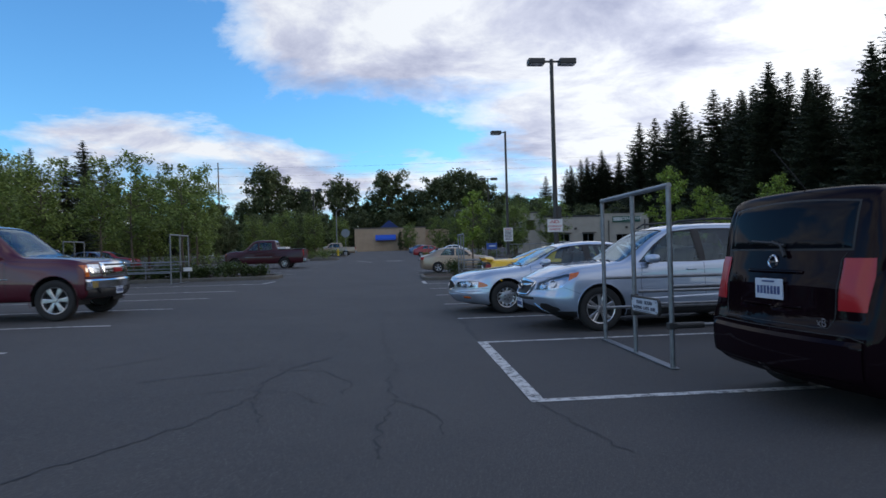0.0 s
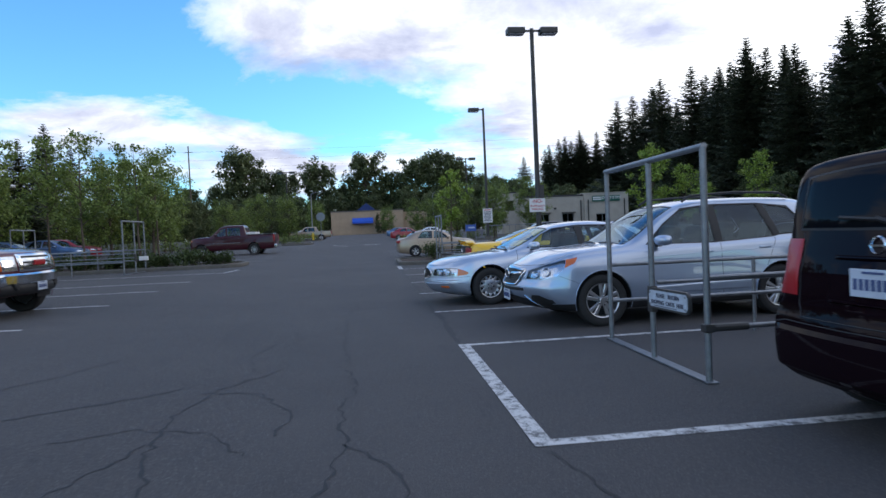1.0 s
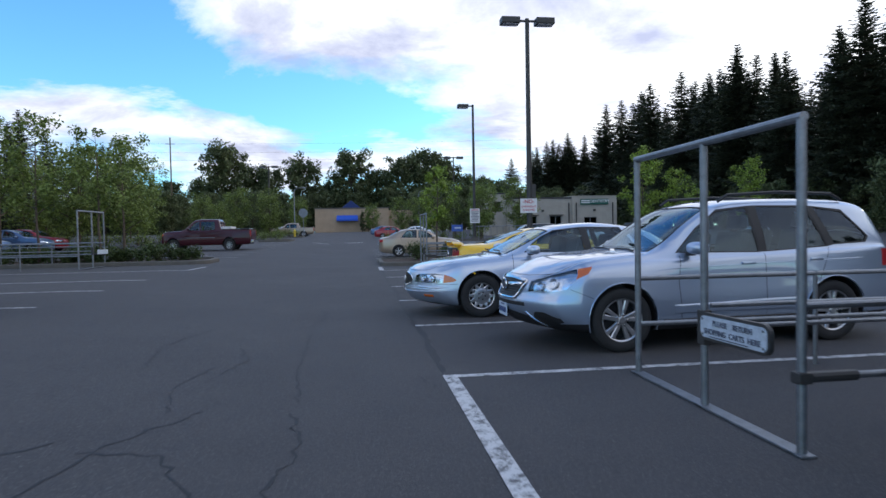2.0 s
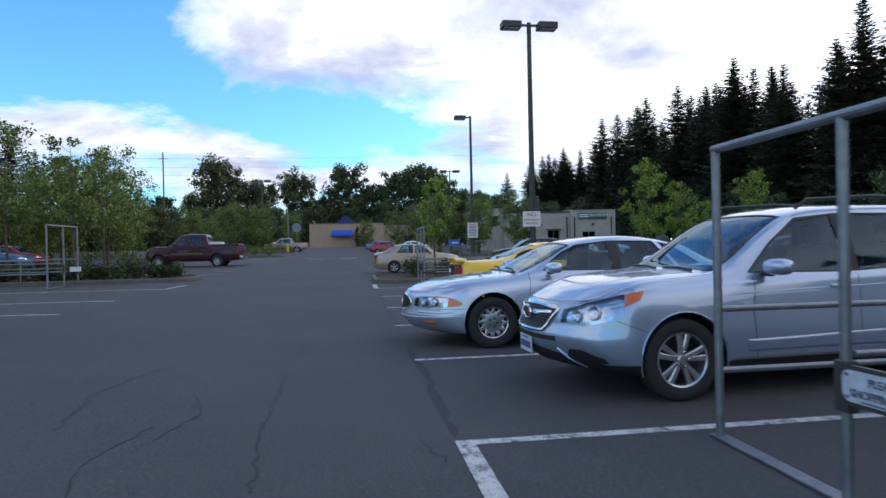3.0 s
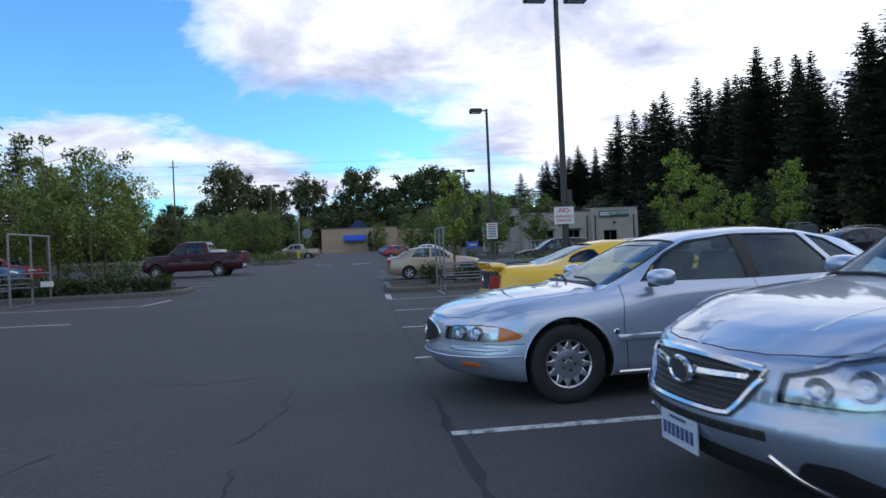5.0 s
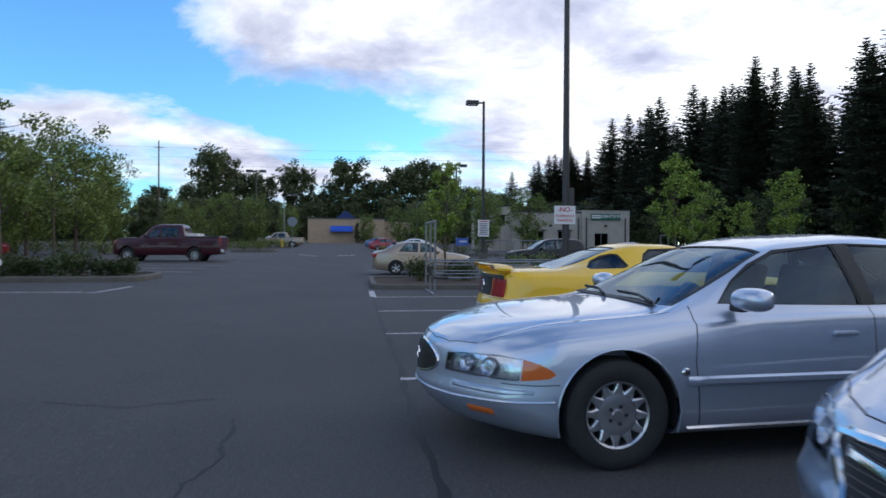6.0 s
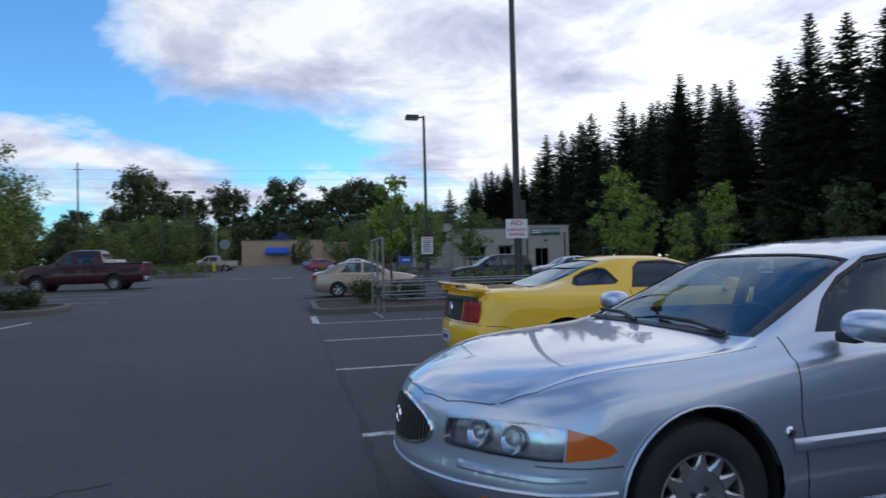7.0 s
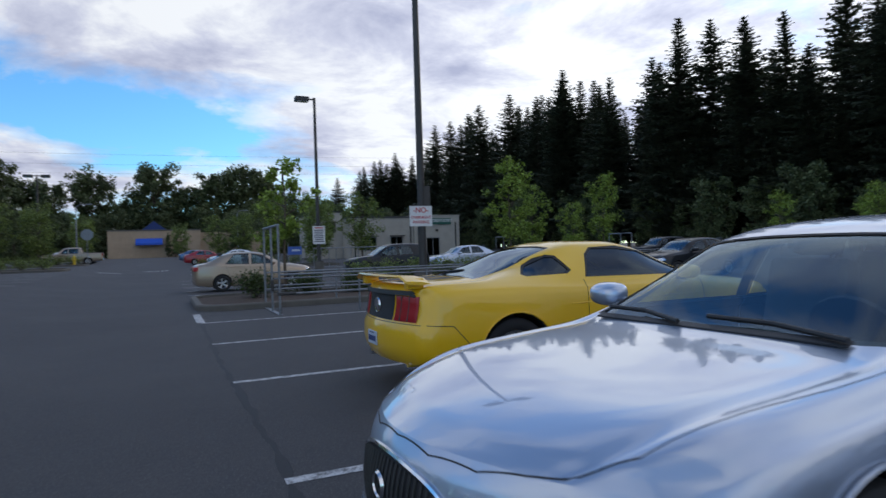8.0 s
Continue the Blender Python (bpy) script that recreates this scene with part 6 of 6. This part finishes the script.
build_car("hatchback", "dark plum boxy hatchback, tail to the lane", "car", pose(5.18, 3.90, 0, 0, 0, 5.0) @ Matrix.Diagonal((1.02, 1.02, 1.065, 1)), BOXCAR_ROWS, (1.3, -1.3), paint=PLUM, glass=GLASS_DARK,
          windows=[[(0.55, 1.10), (0.15, 1.50), (-.3, 1.53), (-.32, 1.09)], [(-.40, 1.10), (-.38, 1.53), (-1.05, 1.53), (-1.15, 1.12)], [(-1.25, 1.14), (-1.2, 1.52), (-1.75, 1.48), (-1.8, 1.2)]],
          shield=([(0.98, -.66), (0.98, .66), (0.2, .60), (0.2, -.60)], 1.09, GLASS), wheel=(0.32, 0.2, 7, "alloy"), cabin=(-1.6, 0.9, 0.40, 0.70), mirror=(0.5, .97, 1.1), extras=box_extras, bow=(0.2, 0.10), boxy=0.45,
          fine=2, tail=((0.18, 0.12), (0.30, 0.03), (0.45, 0.0), (0.62, 0.0), (0.70, 0.03), (1.1, 0.06)))


def truck_extras(toolbox=False, paint=MAROON):
    def add(car, skin):
        skin.panel("front_bumper", "nose", -0.94, 0.94, lambda y: 0.56, lambda y: 0.76, CHROME, car, 0.055, "chrome front bumper", n=30)
        skin.panel("air_dam", "nose", -0.90, 0.90, lambda y: 0.40, lambda y: 0.57, BLACK, car, 0.030, "black lower valance")
        g = skin.panel("grille", "nose", -0.52, 0.52, lambda y: 0.78, lambda y: 1.075, CHROME, car, 0.030, "chrome grille with dark slots")
        for z in (0.805, 0.895, 0.985):
            skin.panel("grille_slot", "nose", -0.47, 0.47, lambda y, z=z: z, lambda y, z=z: z + 0.062, BLACK, g, 0.036, m=3)
        co, _ = skin.at("nose", 0.0, 0.92)
        part("emblem", box(0.02, 0.34, 0.09, (co.x + 0.045, 0, 0.925), 0.02), RED_LENS, g)
        for s in (1, -1):
            skin.panel("headlight", "nose", s * 0.55, s * 0.84, lambda y: 0.80, lambda y: 1.04, REFLECTOR, car, 0.012, "clear headlight", n=14)
            skin.panel("turn_signal", "nose", s * 0.84, s * 0.935, lambda y: 0.81, lambda y: 1.03, AMBER, car, 0.012, "amber turn signal", n=8)
            co, _ = skin.at("nose", s * 0.62, 0.54)
            part("fog_light", lathe([(0.001, 0.03), (0.06, 0.025), (0.075, 0)], 14), BLACK, car).matrix_local = pose(co.x + 0.03, s * 0.62, 0.55, 0, 0, -90)
            skin.panel("side_moulding", "left" if s > 0 else "right", 1.0, -0.85, lambda x: 0.79, lambda x: 0.815, GALV, car, 0.012, m=3)
            part("tail_light", box(0.10, 0.14, 0.40, (-3.05, s * 0.90, 1.02), 0.02), RED_LENS, car, "red tail light")
        co, _ = skin.at("nose", 0.0, 0.52)
        plate(car, co.x + 0.045, 0.52)
        part("rear_bumper", box(0.20, 1.85, 0.18, (-3.15, 0, 0.55), 0.04), CHROME, car)
        part("tailgate", box(0.04, 1.62, 0.46, (-3.085, 0, 1.02), 0.01), paint, car)
        part("bed_floor", box(1.7, 1.6, 0.03, (-2.1, 0, 0.95)), BLACK, car)
        if toolbox:
            part("tool_box", box(0.55, 1.55, 0.34, (-1.55, 0, 1.25), 0.03), SIGN_WHITE, car, "white steel truck tool box")
    return add


TRUCK = dict(windows=[[(0.82, 1.22), (0.42, 1.66), (0.12, 1.72), (0.10, 1.21)], [(0.02, 1.21), (0.04, 1.72), (-0.82, 1.72), (-0.86, 1.22)]],
             shield=([(1.24, -.80), (1.24, .80), (0.46, .64), (0.46, -.64)], 1.215, None), seams=[seam(.92, 1.18, .95, .45), seam(.06, 1.2, .06, .45), seam(-.92, 1.2, -.9, .45), seam(-1.19, 1.2, -1.19, .45)],
             wheel=(0.385, 0.255, 6, "alloy"), arch=1.17, cabin=(-0.9, 1.2, 0.62, 0.75), mirror=(0.72, 1.16, 1.30), handles=[(.22, 1.012, 1.08), (-.70, 1.012, 1.08)], bow=(0.20, 0.03), boxy=0.3, fine=2,
             nose=((0.36, 0.10), (0.5, 0.0), (0.78, 0.0), (0.95, 0.03), (1.05, 0.06), (1.17, 0.16)), haunch=((1.78, 0.03, 0.5), (-1.72, 0.03, 0.5)))
build_car("pickup_truck", "maroon pickup truck with chrome bumper, parked nose out", "pickup", on_ground(-8.44, 12.5, 0) @ Matrix.Diagonal((1, 1, 1.05, 1)), TRUCK_ROWS, (1.84, -1.72), paint=MAROON, extras=truck_extras(), **TRUCK)
build_car("pickup_truck", "older maroon pickup with a white tool box in its bed", "pickup", on_ground(-9.0, 41.6, 180, -0.06, 0.97) @ Matrix.Diagonal((0.97, 1, 1.09, 1)), TRUCK_ROWS, (1.72, -1.72), paint=WINE,
          extras=truck_extras(toolbox=True, paint=WINE), **{**TRUCK, "wheel": (0.37, 0.21, 8, "alloy")})

FAR = dict(COMPACT, extras=None)
FAR_SUV = dict(windows=[[(0.66, 1.06), (0.36, 1.33), (0.05, 1.54), (-0.33, 1.575), (-0.38, 1.045)], [(-0.45, 1.05), (-0.42, 1.58), (-1.10, 1.575), (-1.27, 1.09)]], shield=([(0.97, -0.71), (0.97, 0.71), (0.13, 0.59), (0.13, -0.59)], 1.075, None),
               wheel=(0.35, 0.225, 6, "alloy"), mirror=(0.50, 1.0, 1.115), cabin=(-1.6, 1.0, 0.42, 0.70))
for x, y, rz, paint, lab in ((-20.9, 45.6, 0, REDP, "red compact car"), (-20.4, 42.6, 0, BLUEP, "slate blue compact car"), (-21.2, 39.4, 0, BLUEP, "dusty blue compact car"),
                             (4.6, 78.0, 0, REDP, "red compact car"), (6.5, 72.0, 180, SILVER, "silver compact car"), (6.0, 66.5, 180, WHITEP, "white compact car"),
                             (16.8, 43.3, 180, SILVER, "pale silver compact car"), (-9.5, 92.0, 0, WHITEP, "white compact car"), (-8.8, 97.0, 0, SILVER, "silver compact car"),
                             (4.4, 92.0, 0, BLUEP, "blue compact car"), (19.0, 28.0, 180, DARKP, "charcoal compact car")):
    build_car("parked_car", lab + " parked in its bay", "car", on_ground(x, y, rz), COMPACT_ROWS, (1.3, -1.3), paint=paint, **FAR)
build_car("suv", "dark charcoal SUV parked beyond the shrubs", "car", on_ground(11.6, 42.0, 180), SUV_ROWS, (1.32, -1.32), paint=DARKP, **FAR_SUV)
build_car("suv", "dark green SUV far across the lot", "car", on_ground(34.0, 45.0, 180), SUV_ROWS, (1.32, -1.32), paint=DARKP, **FAR_SUV)
build_car("pickup_truck", "pale silver pickup near the hydrant", "pickup", on_ground(-8.6, 86.0, 180), TRUCK_ROWS, (1.72, -1.72), paint=GOLD, extras=truck_extras(paint=GOLD), **TRUCK)

# ---------- trees and shrubs ----------
for i, (x, y, h, sp, leaf, dens) in enumerate(((-9.5, 27.4, 5.5, 1.05, LEAF_MID, 42), (-11.6, 27.2, 5.9, 1.25, LEAF_MID, 52), (-13.2, 27.6, 5.8, 1.25, LEAF_MID, 50), (-10.8, 33.5, 5.9, 1.4, LEAF_MID, 46), (3.9, 29.2, 4.35, 0.85, LEAF_LIGHT, 40))):
    build_broadleaf("street_tree", "slender young broadleaf tree in the planted island", 40 + i, h, sp, leaf, dens, 42, 0.15, 0.32, 0.055, at=on_ground(x, y, i * 40, 0.08), group="island trees")
proto = [build_broadleaf("broadleaf_tree", "bushy green broadleaf tree", 60 + i, 7.5, 2.1, LEAF_MID, 120, 44, 0.22, 0.16, 0.11, at=on_ground(x, y)) for i, (x, y) in enumerate(((-19.3, 48.8), (-15.5, 46.5), (-23.4, 41.5)))]
for i, (x, y, s) in enumerate(((-21.5, 52.0, 0.9), (-27.0, 44.0, 1.1), (-17.5, 55.0, 0.95), (-31.0, 50.0, 1.1), (-26.0, 55.0, 1.0), (-35.0, 42.0, 1.15), (-22.0, 31.0, 1.0), (-27.5, 34.0, 1.1), (-16.4, 24.0, 0.72), (-20.0, 21.0, 0.80),
                               (-15.2, 66.0, 0.62), (-19.5, 63.0, 0.75), (-12.0, 60.0, 0.5), (-10.3, 78.5, 0.78), (-14.0, 78.0, 0.8), (-24.0, 72.0, 0.9), (-9.0, 100.0, 0.8), (6.5, 88.0, 0.72), (9.5, 90.0, 0.8), (3.0, 120.0, 0.75), (8.6, 62.0, 0.78), (12.5, 62.0, 0.75), (14.5, 71.0, 0.88),
                               (17.6, 66.0, 0.85), (-38.0, 60.0, 1.2), (-44.0, 50.0, 1.25))):
    copy_thing(proto[i % 3], on_ground(x, y, 57 * i, 0, s))
light = [build_broadleaf("young_tree", "light green young maple with an open crown", 80 + i, 7.6, 1.6, LEAF_LIGHT, 70, 40, 0.22, 0.22, 0.07, at=on_ground(x, y), pointed=0.3, group="young maples") for i, (x, y) in enumerate(((21.6, 45.5), (34.6, 52.0)))]
for i, (x, y, s) in enumerate(((45.0, 43.2, 0.70), (40.0, 33.0, 0.65), (47.5, 38.0, 0.62), (29.5, 55.0, 0.9), (39.0, 24.0, 0.65), (23.3, 41.0, 0.55), (44.0, 28.0, 0.7))):
    copy_thing(light[i % 2], on_ground(x, y, 80 * i, 0, s))
far = [build_broadleaf("cottonwood_tree", "tall dark cottonwood on the skyline", 100 + i, 24.0, 5.8, LEAF_FAR, 230, 50, 0.85, 0.18, 0.35, at=on_ground(x, y), group="skyline trees") for i, (x, y) in enumerate(((-1.7, 183.0), (19.7, 182.0), (-34.5, 170.0)))]
for i, (x, y, s) in enumerate(((-29.0, 178.0, 0.80), (-24.0, 176.0, 0.78), (-15.4, 182.0, 0.90), (6.0, 186.0, 0.80), (13.0, 180.0, 0.92), (26.0, 184.0, 0.92), (32.0, 186.0, 0.72), (38.0, 184.0, 0.68), (-8.5, 190.0, 0.66), (-42.0, 175.0, 0.62), (-48.0, 168.0, 0.60), (-56.0, 160.0, 0.58), (44.0, 190.0, 0.66),
                               (0.0, 172.0, 0.46), (-10.0, 170.0, 0.46), (10.0, 170.0, 0.5), (20.0, 165.0, 0.48), (28.0, 160.0, 0.5), (36.0, 165.0, 0.5), (-20.0, 166.0, 0.44), (-30.0, 160.0, 0.44), (-40.0, 150.0, 0.4), (18.0, 120.0, 0.36), (24.0, 118.0, 0.40), (14.0, 135.0, 0.38), (30.0, 125.0, 0.42), (-18.0, 120.0, 0.36), (-26.0, 115.0, 0.34), (-34.0, 118.0, 0.36))):
    copy_thing(far[i % 3], on_ground(x, y, 71 * i, -0.3, s))
firs = [build_fir("fir_tree", "tall dark conifer in the tree line", 200 + i, 30.0, (9.6, 10.6, 8.6)[i], LEAF_FIR, at=on_ground(x, y)) for i, (x, y) in enumerate(((62.0, 139.0), (61.5, 94.0), (61.6, 69.0)))]
rng = random.Random(77)
k = 0
for row in range(3):
    y = 150.0 - row * 3
    while y > -45:
        x = 61.5 + row * 6.5 + rng.uniform(-2, 2)
        s = rng.choice((0.66, 0.78, 0.86, 0.92, 0.97, 1.02)) * rng.uniform(0.95, 1.04) * (1.0 + 0.05 * row) * (0.95 if y < 115 else 1.0)
        copy_thing(firs[k % 3], on_ground(x, y, rng.uniform(0, 360), -0.2, s))
        k += 1
        y -= rng.uniform(3.0, 5.4) + row * 0.2
for x, y, s in ((49.8, 196.0, 0.78), (56.0, 188.0, 0.86), (60.0, 184.0, 0.92), (64.0, 182.0, 0.98), (69.0, 181.0, 0.95), (73.5, 180.0, 1.02), (58.0, 194.0, 0.85), (67.0, 190.0, 0.95), (76.0, 186.0, 0.9),
                (-24.5, 47.0, 0.30), (-28.5, 58.0, 0.36), (-53.9, 110.0, 0.72), (-48.5, 107.0, 0.57), (-45.0, 110.0, 0.55), (-42.0, 112.0, 0.54), (-39.5, 114.0, 0.5), (-57.0, 100.0, 0.62), (-61.0, 96.0, 0.7), (-64.0, 88.0, 0.66), (-66.0, 78.0, 0.7), (-70.0, 66.0, 0.72)):
    copy_thing(firs[k % 3], on_ground(x, y, 50 * k, -0.2, s))
    k += 1
rng = random.Random(9)
for i in range(9):
    build_shrub("shrub", "low spreading green shrub on the mulch", 300 + i, (rng.uniform(1.3, 1.9), rng.uniform(1.0, 1.5), rng.uniform(0.55, 0.8)), LEAF_SHRUB, on_ground(-6.3 - i * 0.95, 27.1 + rng.uniform(-0.3, 0.5), i * 40, 0.08), 1500, 0.10)
for i in range(7):
    build_shrub("shrub", "clipped dark green shrub on the island", 330 + i, (1.1, 1.0, rng.uniform(0.65, 0.85)), LEAF_SHRUB, on_ground(3.0 + i * 1.55, 29.1 + rng.uniform(-0.2, 0.3), i * 40, 0.08), 1400, 0.09)
hedge = build_shrub("hedge", "long clipped green hedge", 350, (1.6, 1.2, 1.1), LEAF_MID, on_ground(-16.0, 52.0), 700, 0.12, "hedges")
for i in range(16):
    copy_thing(hedge, on_ground(-17.5 - i * 1.3, 52.0 - i * 0.25, i * 33))
for i in range(9):
    copy_thing(hedge, on_ground(-7.0 - i * 1.25, 59.6, i * 33, 0.1, 0.8))
    copy_thing(hedge, on_ground(-7.5 - i * 1.1, 78.0, i * 33, 0.1, 0.9))
for i in range(6):
    copy_thing(hedge, on_ground(3.5 + i * 1.7, 62.0, i * 33, 0.1, 0.8))
for i in range(6):
    copy_thing(hedge, on_ground(9.0 + i * 1.3, 38.3, i * 33, 0.0, 0.9))
for x, y in ((-13.6, 86.0), (-17.4, 86.0), (1.2, 143.2), (2.5, 143.2)):
    build_broadleaf("columnar_tree", "narrow dark columnar evergreen tree", int(x * 10) + 900, 6.4 if y < 100 else 5.2, 0.75, LEAF_FAR, 90, 40, 0.22, 0.05, 0.08, at=on_ground(x, y), pointed=0.7, group="columnar trees")

for i in range(34):
    copy_thing(far[i % 3], on_ground(57.0 + rng.uniform(-1.5, 3), 150.0 - i * 5.6, 67 * i, -1.5, rng.uniform(0.30, 0.42)))
for i in range(30):
    copy_thing(far[i % 3], on_ground(-135.0 + i * 7.0, 205.0 + rng.uniform(-6, 6), 67 * i, -3.0, rng.uniform(0.50, 0.66)))
for i in range(22):
    copy_thing(far[i % 3], on_ground(-62.0 - rng.uniform(0, 8), 130.0 - i * 7.0, 67 * i, -1.5, rng.uniform(0.40, 0.55)))
for i in range(14):
    copy_thing(proto[i % 3], on_ground(-28.0 - rng.uniform(0, 14), 66.0 - i * 3.6, 57 * i, -0.6, rng.uniform(0.8, 1.1)))

# ---------- clutter by the far lamp post ----------
board = thing("blue_sign", "small blue notice board with a white bar", "sign", at=on_ground(8.0, 49.0))
part("panel", box(0.85, 0.06, 0.5, (0, 0, 1.40), 0.01), BLUE_INK, board)
part("text_bar", box(0.5, 0.02, 0.12, (0.05, -0.035, 1.42)), PLATE, board)
for x in (-0.4, 0.4):
    part("post", rod((x, 0.05, 0), (x, 0.05, 1.8), 0.03), GALV, board)
rack = thing("railing", "grey steel railing with upright bars", "railing", at=on_ground(9.4, 50.0))
part("top_rail", rod((0, 0, 1.5), (5.5, 0, 1.5), 0.03), GALV, rack)
part("bottom_rail", rod((0, 0, 0.25), (5.5, 0, 0.25), 0.03), GALV, rack)
for i in range(12):
    part("baluster", rod((0.5 * i, 0, 0), (0.5 * i, 0, 1.5), 0.022, seg=6), GALV, rack)

for i in range(22):
    copy_thing(far[i % 3], on_ground(-128.0 + i * 5.4, 168.0 + rng.uniform(-5, 5), 83 * i, -3.5, rng.uniform(0.42, 0.56)))
for i in range(9):
    copy_thing(far[i % 3], on_ground(14.0 + i * 5.0, 150.0 + rng.uniform(-5, 5), 83 * i, -3.0, rng.uniform(0.42, 0.52)))

for i in range(16):
    copy_thing(firs[i % 3], on_ground(56.0 + i * 1.35, 186.0 + rng.uniform(-6, 8), 61 * i, -0.5, rng.uniform(0.72, 0.98)))
for i in range(8):
    copy_thing(far[i % 3], on_ground(46.0 + i * 3.4, 172.0 + rng.uniform(-3, 3), 61 * i, -2.5, rng.uniform(0.46, 0.62)))
